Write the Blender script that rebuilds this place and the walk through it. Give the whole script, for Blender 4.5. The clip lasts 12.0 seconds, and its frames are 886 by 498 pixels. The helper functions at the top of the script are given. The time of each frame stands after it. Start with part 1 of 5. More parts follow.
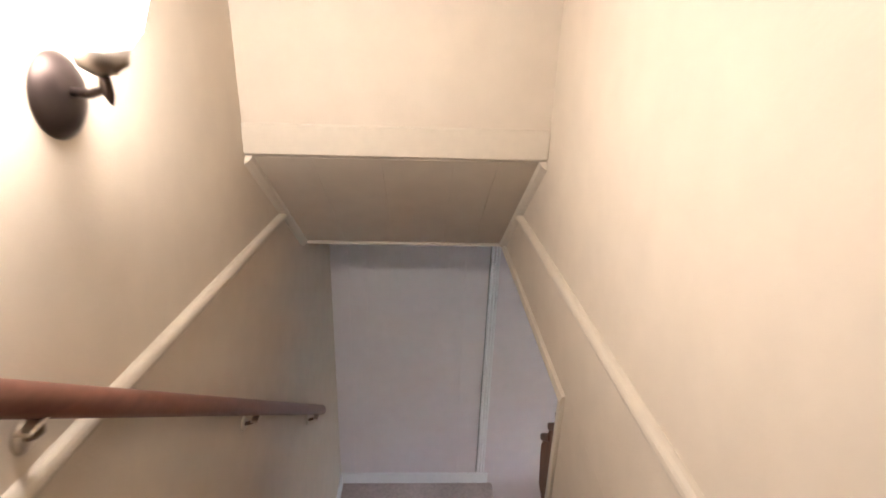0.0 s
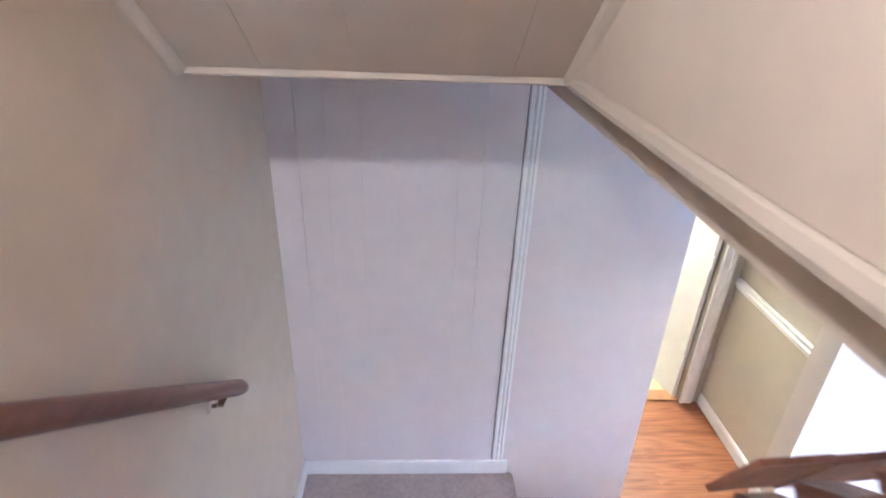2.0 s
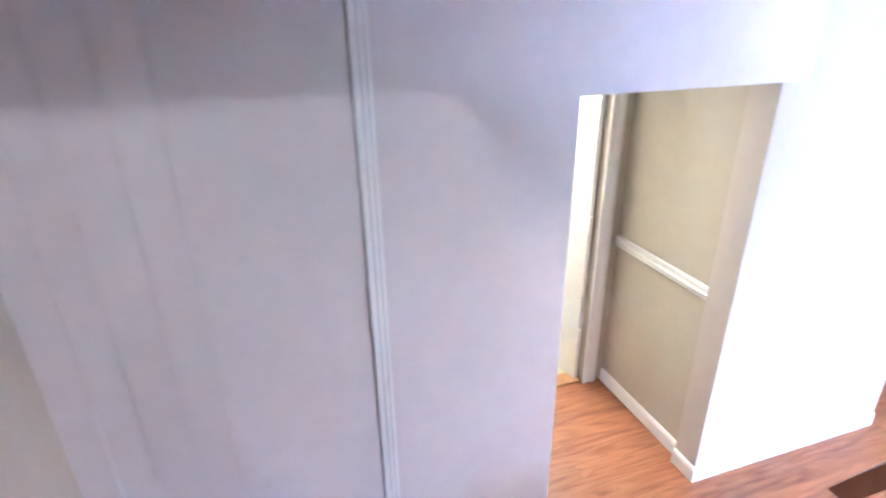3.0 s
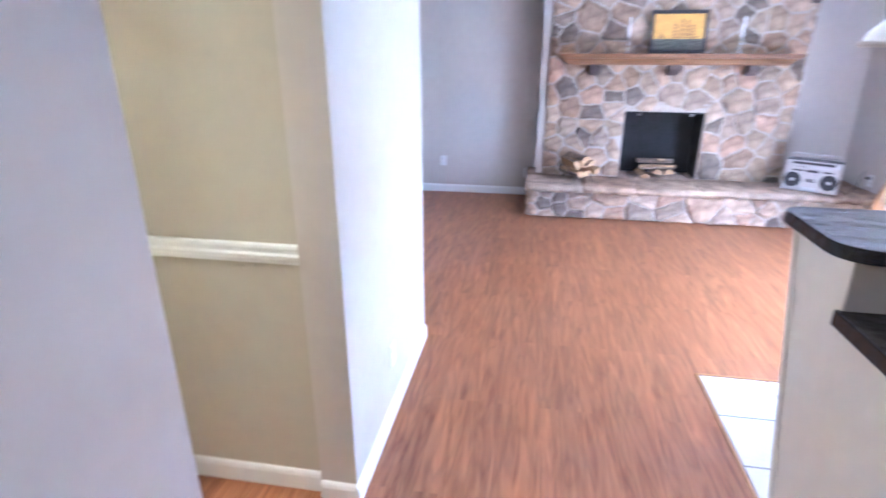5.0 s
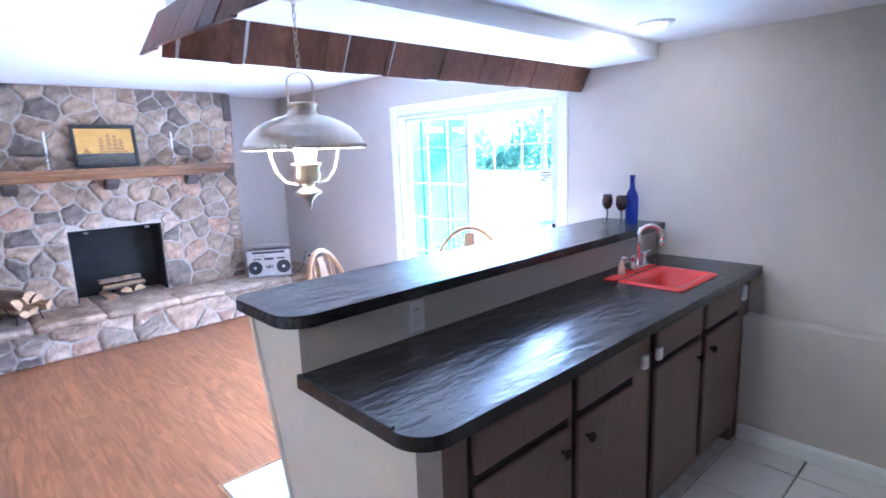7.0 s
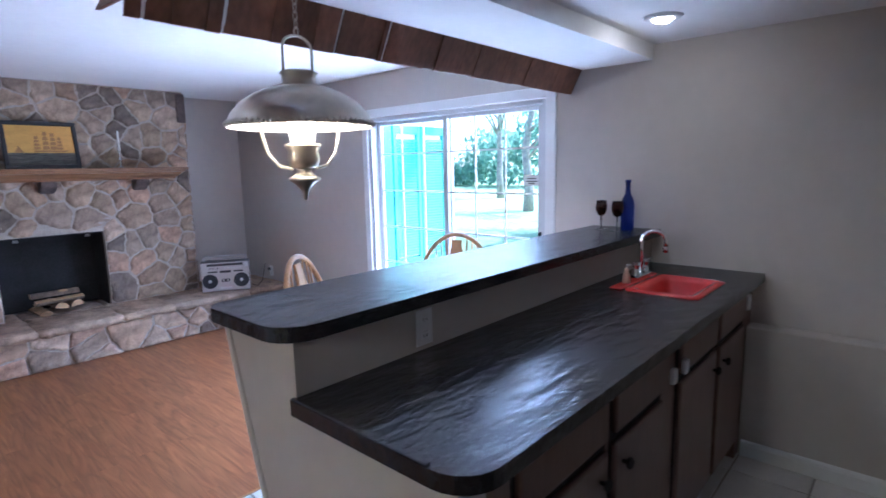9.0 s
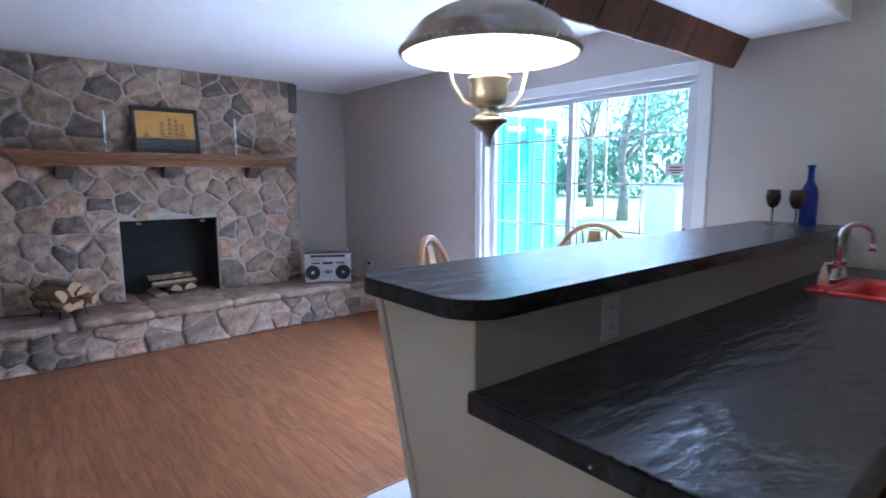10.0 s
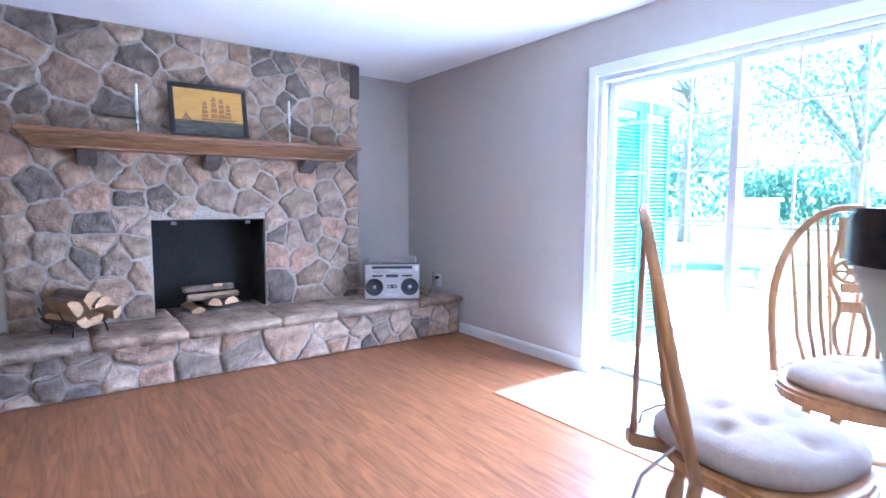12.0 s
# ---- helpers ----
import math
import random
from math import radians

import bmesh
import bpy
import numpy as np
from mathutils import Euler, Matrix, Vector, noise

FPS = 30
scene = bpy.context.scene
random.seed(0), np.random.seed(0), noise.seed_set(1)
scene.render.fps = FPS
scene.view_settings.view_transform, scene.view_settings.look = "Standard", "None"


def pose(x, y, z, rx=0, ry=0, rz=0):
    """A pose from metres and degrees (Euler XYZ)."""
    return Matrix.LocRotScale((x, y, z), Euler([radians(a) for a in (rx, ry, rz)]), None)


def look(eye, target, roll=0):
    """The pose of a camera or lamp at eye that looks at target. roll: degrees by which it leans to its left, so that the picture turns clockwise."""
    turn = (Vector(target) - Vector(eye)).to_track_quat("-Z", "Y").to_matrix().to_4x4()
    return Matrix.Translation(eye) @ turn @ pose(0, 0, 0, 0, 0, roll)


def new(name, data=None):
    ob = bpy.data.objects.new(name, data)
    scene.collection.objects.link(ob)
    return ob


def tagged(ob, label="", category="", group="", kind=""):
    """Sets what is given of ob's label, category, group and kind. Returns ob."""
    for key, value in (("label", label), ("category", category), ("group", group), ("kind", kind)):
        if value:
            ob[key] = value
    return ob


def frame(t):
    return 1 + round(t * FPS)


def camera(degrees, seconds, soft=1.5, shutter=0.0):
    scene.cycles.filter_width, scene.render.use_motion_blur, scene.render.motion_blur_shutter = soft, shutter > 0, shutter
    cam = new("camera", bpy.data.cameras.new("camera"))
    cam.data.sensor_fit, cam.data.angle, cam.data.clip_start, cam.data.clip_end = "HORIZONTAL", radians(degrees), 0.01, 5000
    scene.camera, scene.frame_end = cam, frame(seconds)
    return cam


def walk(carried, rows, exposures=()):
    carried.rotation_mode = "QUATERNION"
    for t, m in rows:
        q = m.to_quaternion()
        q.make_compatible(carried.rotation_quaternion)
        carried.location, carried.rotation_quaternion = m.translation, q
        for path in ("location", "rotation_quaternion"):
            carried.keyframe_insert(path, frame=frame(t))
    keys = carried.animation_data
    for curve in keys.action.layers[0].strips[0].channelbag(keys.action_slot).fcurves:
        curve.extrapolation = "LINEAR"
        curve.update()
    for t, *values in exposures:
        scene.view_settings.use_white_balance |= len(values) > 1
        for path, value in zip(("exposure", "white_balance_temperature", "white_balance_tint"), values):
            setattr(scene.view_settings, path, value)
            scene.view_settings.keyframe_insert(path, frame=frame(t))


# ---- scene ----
cam = camera(79.6, 12.0, soft=1.6, shutter=0.35)
PATH = [
    (0, (4.05, 0.33, 3.225), (2.195, 0.416, 2.484), 1.9),
    (0.5, (3.768, 0.357, 3.071), (1.973, 0.428, 2.193), 2.3),
    (1, (3.584, 0.319, 2.851), (1.813, 0.392, 1.924), 2.3),
    (1.5, (3.338, 0.369, 2.752), (1.563, 0.429, 1.833), 2.4),
    (2, (3.142, 0.354, 2.597), (1.361, 0.45, 1.692), 2.3),
    (2.5, (2.82, 0.308, 2.478), (1.082, 0.586, 1.529), 4.6),
    (2.7, (2.821, 0.378, 2.36), (1.049, 0.728, 1.501), 1.4),
    (4.3, (1.903, 0.784, 1.799), (0.883, 2.269, 0.931), 1.3),
    (4.5, (1.838, 0.824, 1.746), (0.985, 2.429, 0.911), 1.3),
    (5, (1.809, 0.838, 1.62), (1.493, 2.681, 0.909), 0.0),
    (5.5, (1.746, 0.92, 1.603), (2.066, 2.802, 1.006), -0.0),
    (6, (1.759, 0.893, 1.649), (2.659, 2.618, 1.184), -1.3),
    (6.5, (1.867, 0.868, 1.602), (3.06, 2.422, 1.199), -1.9),
    (7, (1.948, 0.875, 1.6), (3.284, 2.317, 1.236), -2.2),
    (8.8, (1.994, 1.109, 1.53), (3.491, 2.401, 1.229), -1.2),
    (9, (1.974, 1.175, 1.511), (3.443, 2.497, 1.206), -1.2),
    (9.5, (1.994, 1.362, 1.446), (3.371, 2.783, 1.151), -0.8),
    (10, (1.97, 1.558, 1.37), (3.232, 3.085, 1.1), -0.1),
    (10.5, (1.951, 1.773, 1.271), (3.17, 3.341, 1.036), 0.0),
    (11, (2.021, 2.063, 1.191), (3.203, 3.661, 0.975), -0.2),
    (11.5, (2.074, 2.282, 1.146), (3.23, 3.902, 0.957), -0.0),
    (12, (2.174, 2.511, 1.144), (3.346, 4.121, 0.964), 0.2),
]
walk(cam, [(t, look(eye, target, roll)) for t, eye, target, roll in PATH],
     [(0, 3.4, 5500, 18), (1.0, 3.95, 5150, 16), (1.5, 4.05, 5000, 18), (2.5, 4.45, 4750, 24), (4.3, 3.7, 4850, 23), (5.2, 3.85, 4600, 22), (6.0, 3.95, 4450, 21), (7.2, 3.4, 4450, 18), (8.8, 2.3, 4700, 20), (9.5, 2.05, 4600, 18),
      (10.5, 2.05, 4780, 15), (11.2, 2.55, 4600, 14), (11.6, 2.85, 4600, 14), (12.0, 3.1, 4550, 18)])

# ---- light ----
world = bpy.data.worlds.new("world")
scene.world = world
world.use_nodes = True
wn = world.node_tree
sky = wn.nodes.new("ShaderNodeTexSky")
sky.sky_type, sky.sun_disc = "NISHITA", False
sky.sun_elevation, sky.sun_rotation = radians(48), radians(120)
wn.links.new(sky.outputs[0], wn.nodes["Background"].inputs[0])
wn.nodes["Background"].inputs[1].default_value = 0.15


def lamp(name, kind, energy, place, color, size=0.1, turn=(0, 0, 0), size_y=None):
    data = bpy.data.lights.new(name, kind)
    data.energy, data.color = energy, color
    if kind == "AREA":
        data.shape, data.size, data.size_y = "RECTANGLE", size, size_y or size
    elif kind == "SUN":
        data.angle = radians(size)
    else:
        data.shadow_soft_size = size
    ob = new(name, data)
    ob.matrix_world = pose(*place, *turn)
    return ob


lamp("sun", "SUN", 5.0, (8, 1, 6), (1, 0.95, 0.87), 0.6, (40, 0, 62))
lamp("door_sky", "AREA", 34, (5.62, 3.92, 2.30), (0.80, 0.88, 1.0), 2.2, (52, 0, 90), 0.7)
# Added fill panel low in the opening, standing in for light off the patio.
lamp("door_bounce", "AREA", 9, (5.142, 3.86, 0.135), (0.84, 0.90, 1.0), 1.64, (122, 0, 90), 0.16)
lamp("pendant_bulb", "POINT", 0.5, (2.785, 2.39, 1.625), (1, 0.80, 0.56), 0.035)
lamp("spot_bulb", "POINT", 0.025, (4.47, 2.09, 2.075), (1, 0.85, 0.68), 0.04)
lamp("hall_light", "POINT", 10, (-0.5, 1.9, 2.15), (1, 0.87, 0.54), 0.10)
lamp("sconce_bulb", "POINT", 0.98, (3.315, -0.07, 3.275), (1, 0.82, 0.62), 0.05)

# ---- materials ----
MATS = {}


def material(name, color, rough=0.6, metal=0.0, var=0.08, scale=6.0, bump=0.0, bscale=60.0, spec=0.5, stretch=(1, 1, 1), emit=None, power=0.0, isle=0.0, dirt=0.0, trans=0.0):
    """Base colour with broad and fine variation, fine relief and optional change from piece to piece."""
    m = bpy.data.materials.new(name)
    m.use_nodes = True
    t = m.node_tree
    b = t.nodes["Principled BSDF"]
    b.inputs["Roughness"].default_value, b.inputs["Metallic"].default_value = rough, metal
    b.inputs["Specular IOR Level"].default_value = spec
    b.inputs["Transmission Weight"].default_value = trans
    co = t.nodes.new("ShaderNodeTexCoord")
    mp = t.nodes.new("ShaderNodeMapping")
    mp.inputs["Scale"].default_value = stretch
    t.links.new(co.outputs["Object"], mp.inputs[0])
    n1 = t.nodes.new("ShaderNodeTexNoise")
    n1.inputs["Scale"].default_value, n1.inputs["Detail"].default_value = scale, 6
    n2 = t.nodes.new("ShaderNodeTexNoise")
    n2.inputs["Scale"].default_value, n2.inputs["Detail"].default_value = scale * 9, 4
    t.links.new(mp.outputs[0], n1.inputs["Vector"])
    t.links.new(mp.outputs[0], n2.inputs["Vector"])
    mix = t.nodes.new("ShaderNodeMath")
    mix.operation = "MULTIPLY_ADD"
    mix.inputs[1].default_value = 0.5
    t.links.new(n2.outputs[0], mix.inputs[0])
    half = t.nodes.new("ShaderNodeMath")
    half.operation = "MULTIPLY"
    half.inputs[1].default_value = 0.5
    t.links.new(n1.outputs[0], half.inputs[0])
    t.links.new(half.outputs[0], mix.inputs[2])
    ramp = t.nodes.new("ShaderNodeValToRGB")
    lo = [max(0, c * (1 - 2.2 * var)) for c in color]
    hi = [min(1, c * (1 + 2.2 * var)) for c in color]
    ramp.color_ramp.elements[0].position, ramp.color_ramp.elements[1].position = 0.3, 0.7
    ramp.color_ramp.elements[0].color, ramp.color_ramp.elements[1].color = (*lo, 1), (*hi, 1)
    t.links.new(mix.outputs[0], ramp.inputs[0])
    out = ramp.outputs[0]
    if isle:
        geo = t.nodes.new("ShaderNodeObjectInfo")
        hsv = t.nodes.new("ShaderNodeHueSaturation")
        mr = t.nodes.new("ShaderNodeMapRange")
        mr.inputs[3].default_value, mr.inputs[4].default_value = 1 - isle, 1 + isle
        t.links.new(geo.outputs["Random"], mr.inputs[0])
        t.links.new(mr.outputs[0], hsv.inputs["Value"])
        t.links.new(out, hsv.inputs["Color"])
        out = hsv.outputs[0]
    t.links.new(out, b.inputs["Base Color"])
    if bump:
        bn = t.nodes.new("ShaderNodeTexNoise")
        bn.inputs["Scale"].default_value, bn.inputs["Detail"].default_value = bscale, 5
        t.links.new(mp.outputs[0], bn.inputs["Vector"])
        bu = t.nodes.new("ShaderNodeBump")
        bu.inputs["Strength"].default_value, bu.inputs["Distance"].default_value = bump, 0.01
        t.links.new(bn.outputs[0], bu.inputs["Height"])
        t.links.new(bu.outputs[0], b.inputs["Normal"])
    if emit:
        b.inputs["Emission Color"].default_value = (*emit, 1)
        b.inputs["Emission Strength"].default_value = power
    MATS[name] = m
    return m


PAINT = material("wall_paint", (0.56, 0.515, 0.465), 0.75, var=0.02, scale=1.5, bump=0.08, bscale=180)
STAIR = material("stair_paint", (0.60, 0.53, 0.43), 0.7, var=0.03, scale=1.2, bump=0.06, bscale=140)
LANDING = material("landing_paint", (0.71, 0.655, 0.65), 0.6, var=0.02, scale=1.5, bump=0.05, bscale=140)
HALL = material("hall_paint", (0.50, 0.46, 0.37), 0.75, var=0.02, scale=1.5, bump=0.06, bscale=160)
CEIL = material("ceiling_paint", (0.86, 0.85, 0.83), 0.9, var=0.015, scale=3, bump=0.12, bscale=120)
TRIM = material("trim_paint", (0.80, 0.80, 0.79), 0.4, var=0.015, scale=4, bump=0.03, bscale=50)
CREAM = material("cream_trim_paint", (0.60, 0.54, 0.44), 0.45, var=0.02, scale=4, bump=0.04, bscale=50)
CARPET = material("carpet", (0.55, 0.47, 0.44), 0.95, var=0.10, scale=5, bump=0.9, bscale=420, spec=0.1)
TILE = material("white_tile", (0.72, 0.70, 0.66), 0.25, var=0.03, scale=8, isle=0.03)
GROUT = material("grout", (0.30, 0.27, 0.24), 0.9, var=0.1, scale=20)
COUNTER = material("black_laminate", (0.013, 0.013, 0.015), 0.27, var=0.15, scale=4, bump=0.8, bscale=13, stretch=(0.7, 1.8, 1))
CABINET = material("brown_cabinet", (0.15, 0.092, 0.073), 0.45, var=0.08, scale=7, stretch=(1, 1, 0.15), bump=0.05)
STONE = material("fieldstone", (0.33, 0.29, 0.26), 0.85, var=0.14, scale=7, bump=1.0, bscale=16, isle=0.28)
MORTAR = material("mortar", (0.46, 0.39, 0.325), 0.95, var=0.1, scale=15, bump=0.8, bscale=60)
CORBEL = material("dark_stone", (0.13, 0.10, 0.085), 0.9, var=0.25, scale=9, bump=0.8, bscale=30)
DARKWOOD = material("dark_wood", (0.10, 0.045, 0.028), 0.4, var=0.2, scale=5, stretch=(0.2, 1, 1), bump=0.08)
OAK = material("oak", (0.42, 0.22, 0.09), 0.4, var=0.14, scale=9, stretch=(1, 1, 0.2), bump=0.05)
MANTEL = material("mantel_wood", (0.25, 0.12, 0.05), 0.45, var=0.2, scale=6, stretch=(0.15, 1, 1), bump=0.1)
SHAKE = material("valance_wood", (0.18, 0.078, 0.042), 0.5, var=0.22, scale=5, stretch=(1, 1, 0.3), bump=0.15, isle=0.25)
BLACK = material("soot_black", (0.018, 0.016, 0.015), 0.9, var=0.2, scale=6, bump=0.3)
ALU = material("aluminium", (0.66, 0.67, 0.68), 0.4, metal=0.35, var=0.03)
CHROME = material("chrome", (0.8, 0.8, 0.8), 0.08, metal=1.0, var=0.0)


def glass(name, color=(1, 1, 1), rough=0.0, ior=1.45):
    m = bpy.data.materials.new(name)
    m.use_nodes = True
    b = m.node_tree.nodes["Principled BSDF"]
    b.inputs["Base Color"].default_value = (*color, 1)
    b.inputs["Roughness"].default_value, b.inputs["IOR"].default_value = rough, ior
    b.inputs["Transmission Weight"].default_value = 1.0
    return m


PANE = glass("window_glass", (0.97, 1, 0.99), 0.0, 1.05)


def floor_wood():
    """Laminate planks running along y: a tone for each plank, stretched grain."""
    m = bpy.data.materials.new("laminate_floor")
    m.use_nodes = True
    t = m.node_tree
    b = t.nodes["Principled BSDF"]
    co = t.nodes.new("ShaderNodeTexCoord")
    br = t.nodes.new("ShaderNodeTexBrick")
    br.inputs["Color1"].default_value, br.inputs["Color2"].default_value = (0.0, 0.0, 0.0, 1), (1, 1, 1, 1)
    br.inputs["Mortar"].default_value = (0.5, 0.5, 0.5, 1)
    br.inputs["Scale"].default_value, br.inputs["Mortar Size"].default_value = 1.0, 0.0
    br.inputs["Brick Width"].default_value, br.inputs["Row Height"].default_value = 1.20, 0.095
    rot = t.nodes.new("ShaderNodeMapping")
    rot.inputs["Rotation"].default_value = (0, 0, radians(90))
    t.links.new(co.outputs["Object"], rot.inputs[0])
    t.links.new(rot.outputs[0], br.inputs["Vector"])
    mp = t.nodes.new("ShaderNodeMapping")
    mp.inputs["Scale"].default_value = (17, 1.5, 1)
    t.links.new(co.outputs["Object"], mp.inputs[0])
    add = t.nodes.new("ShaderNodeVectorMath")
    add.operation = "MULTIPLY_ADD"
    add.inputs[1].default_value = (9, 9, 9)
    t.links.new(br.outputs["Color"], add.inputs[0])
    t.links.new(mp.outputs[0], add.inputs[2])
    g = t.nodes.new("ShaderNodeTexNoise")
    g.inputs["Scale"].default_value, g.inputs["Detail"].default_value, g.inputs["Distortion"].default_value = 1.0, 8, 2.4
    t.links.new(add.outputs[0], g.inputs["Vector"])
    ramp = t.nodes.new("ShaderNodeValToRGB")
    e = ramp.color_ramp.elements
    e[0].position, e[0].color = 0.25, (0.21, 0.072, 0.026, 1)
    e[1].position, e[1].color = 0.72, (0.42, 0.178, 0.070, 1)
    t.links.new(g.outputs[0], ramp.inputs[0])
    tone = t.nodes.new("ShaderNodeMapRange")
    tone.inputs[3].default_value, tone.inputs[4].default_value = 0.87, 1.10
    t.links.new(br.outputs["Color"], tone.inputs[0])
    hsv = t.nodes.new("ShaderNodeHueSaturation")
    t.links.new(tone.outputs[0], hsv.inputs["Value"])
    t.links.new(ramp.outputs[0], hsv.inputs["Color"])
    flame = t.nodes.new("ShaderNodeMapping")
    flame.inputs["Scale"].default_value = (7, 0.9, 1)
    t.links.new(co.outputs["Object"], flame.inputs[0])
    shift = t.nodes.new("ShaderNodeVectorMath")
    shift.operation = "MULTIPLY_ADD"
    shift.inputs[1].default_value = (5, 7, 3)
    t.links.new(br.outputs["Color"], shift.inputs[0])
    t.links.new(flame.outputs[0], shift.inputs[2])
    rings = t.nodes.new("ShaderNodeTexNoise")
    rings.inputs["Scale"].default_value, rings.inputs["Detail"].default_value, rings.inputs["Distortion"].default_value = 1.0, 2, 0.3
    t.links.new(shift.outputs[0], rings.inputs["Vector"])
    many, fold = t.nodes.new("ShaderNodeMath"), t.nodes.new("ShaderNodeMath")
    many.operation, fold.operation = "MULTIPLY", "PINGPONG"
    many.inputs[1].default_value, fold.inputs[1].default_value = 15, 1
    t.links.new(rings.outputs[0], many.inputs[0])
    t.links.new(many.outputs[0], fold.inputs[0])
    line = t.nodes.new("ShaderNodeMapRange")
    line.inputs[1].default_value, line.inputs[2].default_value, line.inputs[3].default_value, line.inputs[4].default_value = 0.0, 0.45, 0.80, 1.0
    t.links.new(fold.outputs[0], line.inputs[0])
    grain = t.nodes.new("ShaderNodeMix")
    grain.data_type, grain.blend_type = "RGBA", "MULTIPLY"
    grain.inputs[0].default_value = 1.0
    t.links.new(hsv.outputs[0], grain.inputs[6])
    t.links.new(line.outputs[0], grain.inputs[7])
    t.links.new(grain.outputs[2], b.inputs["Base Color"])
    b.inputs["Roughness"].default_value = 0.38
    return m


LAMINATE = floor_wood()

# ---- builders ----


def mesh(name, bm, mat, smooth=False):
    me = bpy.data.meshes.new(name)
    bmesh.ops.recalc_face_normals(bm, faces=bm.faces)
    bm.to_mesh(me)
    bm.free()
    me.materials.append(mat)
    if smooth:
        me.shade_smooth()
    return me


def box(x0, x1, y0, y1, z0, z1, bevel=0.0, bm=None, seg=1):
    own = bmesh.new()
    bmesh.ops.create_cube(own, size=1)
    for v in own.verts:
        v.co = Vector(((x0, x1)[v.co.x > 0], (y0, y1)[v.co.y > 0], (z0, z1)[v.co.z > 0]))
    if bevel:
        bmesh.ops.bevel(own, geom=own.edges[:], offset=bevel, segments=seg, affect="EDGES", profile=0.5)
    if bm is None:
        return own
    join(bm, own)
    return bm


def join(bm, own, m=None):
    """Adds the bmesh own to bm, laid by m."""
    if m is not None:
        own.transform(m)
    me = bpy.data.meshes.new("t")
    own.to_mesh(me)
    own.free()
    bm.from_mesh(me)
    bpy.data.meshes.remove(me)
    return bm


def lathe(profile, steps=24, bm=None, m=None):
    """Turned body: profile of (radius, z)."""
    own = bmesh.new()
    rings = []
    for r, z in profile:
        if r < 1e-5:
            rings.append([own.verts.new((0, 0, z))])
        else:
            rings.append([own.verts.new((r * math.cos(math.tau * k / steps), r * math.sin(math.tau * k / steps), z)) for k in range(steps)])
    for a, b in zip(rings, rings[1:]):
        for k in range(steps):
            q = [a[k % len(a)], a[(k + 1) % len(a)], b[(k + 1) % len(b)], b[k % len(b)]]
            q = list(dict.fromkeys(q))
            if len(q) > 2:
                own.faces.new(q)
    if bm is None and m is None:
        return own
    return join(bm if bm is not None else bmesh.new(), own, m)


def tube(points, radius, steps=10, closed=False, bm=None, flat=1.0):
    """A round bar along points; radius a number or a list; flat squeezes it."""
    own = bmesh.new()
    pts = [Vector(p) for p in points]
    n = len(pts)
    rad = radius if isinstance(radius, (list, tuple)) else [radius] * n
    rings, side = [], None
    for k, p in enumerate(pts):
        a = pts[(k - 1) % n] if closed or k else p
        b = pts[(k + 1) % n] if closed or k < n - 1 else p
        d = (b - a).normalized()
        side = (side - d * side.dot(d)).normalized() if side is not None and (side - d * side.dot(d)).length > 1e-4 else d.orthogonal().normalized()
        up = d.cross(side)
        rings.append([own.verts.new(p + rad[k] * (side * math.cos(math.tau * j / steps) + up * flat * math.sin(math.tau * j / steps))) for j in range(steps)])
    pairs = list(zip(rings, rings[1:])) + ([(rings[-1], rings[0])] if closed else [])
    for a, b in pairs:
        for j in range(steps):
            own.faces.new([a[j], a[(j + 1) % steps], b[(j + 1) % steps], b[j]])
    if not closed:
        own.faces.new(rings[0][::-1])
        own.faces.new(rings[-1])
    if bm is None:
        return own
    return join(bm, own)


def prism(outline, z0, z1, bm=None, m=None, bevel=0.0):
    """An outline of (x, y) drawn up from z0 to z1."""
    own = bmesh.new()
    lo = [own.verts.new((x, y, z0)) for x, y in outline]
    hi = [own.verts.new((x, y, z1)) for x, y in outline]
    own.faces.new(lo[::-1])
    own.faces.new(hi)
    n = len(lo)
    for k in range(n):
        own.faces.new([lo[k], lo[(k + 1) % n], hi[(k + 1) % n], hi[k]])
    if bevel:
        bmesh.ops.recalc_face_normals(own, faces=own.faces)
        bmesh.ops.bevel(own, geom=own.edges[:], offset=bevel, segments=2, affect="EDGES")
    if bm is None and m is None:
        return own
    return join(bm if bm is not None else bmesh.new(), own, m)


ZX = Matrix(((1, 0, 0, 0), (0, 0, -1, 0), (0, 1, 0, 0), (0, 0, 0, 1)))  # (x, y, z) -> (x, -z, y)
ZY = Matrix(((0, 0, 1, 0), (1, 0, 0, 0), (0, 1, 0, 0), (0, 0, 0, 1)))  # (x, y, z) -> (z, x, y)


def part(name, bm, mat, parent, label="", smooth=False):
    ob = new(name, mesh(name, bm, mat, smooth))
    ob.parent = parent
    ob.matrix_parent_inverse = Matrix.Identity(4)
    return tagged(ob, label)


def thing(name, label, category, place=(0, 0, 0), turn=0.0, group="", kind=""):
    ob = new(name)
    ob.empty_display_size = 0.1
    ob.matrix_world = pose(*place, 0, 0, turn)
    return tagged(ob, label, category, group, kind)


def setting(name, bm, mat, label="", smooth=False):
    return tagged(new(name, mesh(name, bm, mat, smooth)), label, "", "", "structure")


# ---- structure ----
XR, YB, ZC = 5.0, 6.98, 2.28
XL, ZL = 1.33, 0.47
SY0, SY1 = -0.165, 0.690
UP = 4.9
DY0, DY1, DZ = 2.99, 4.72, 1.925

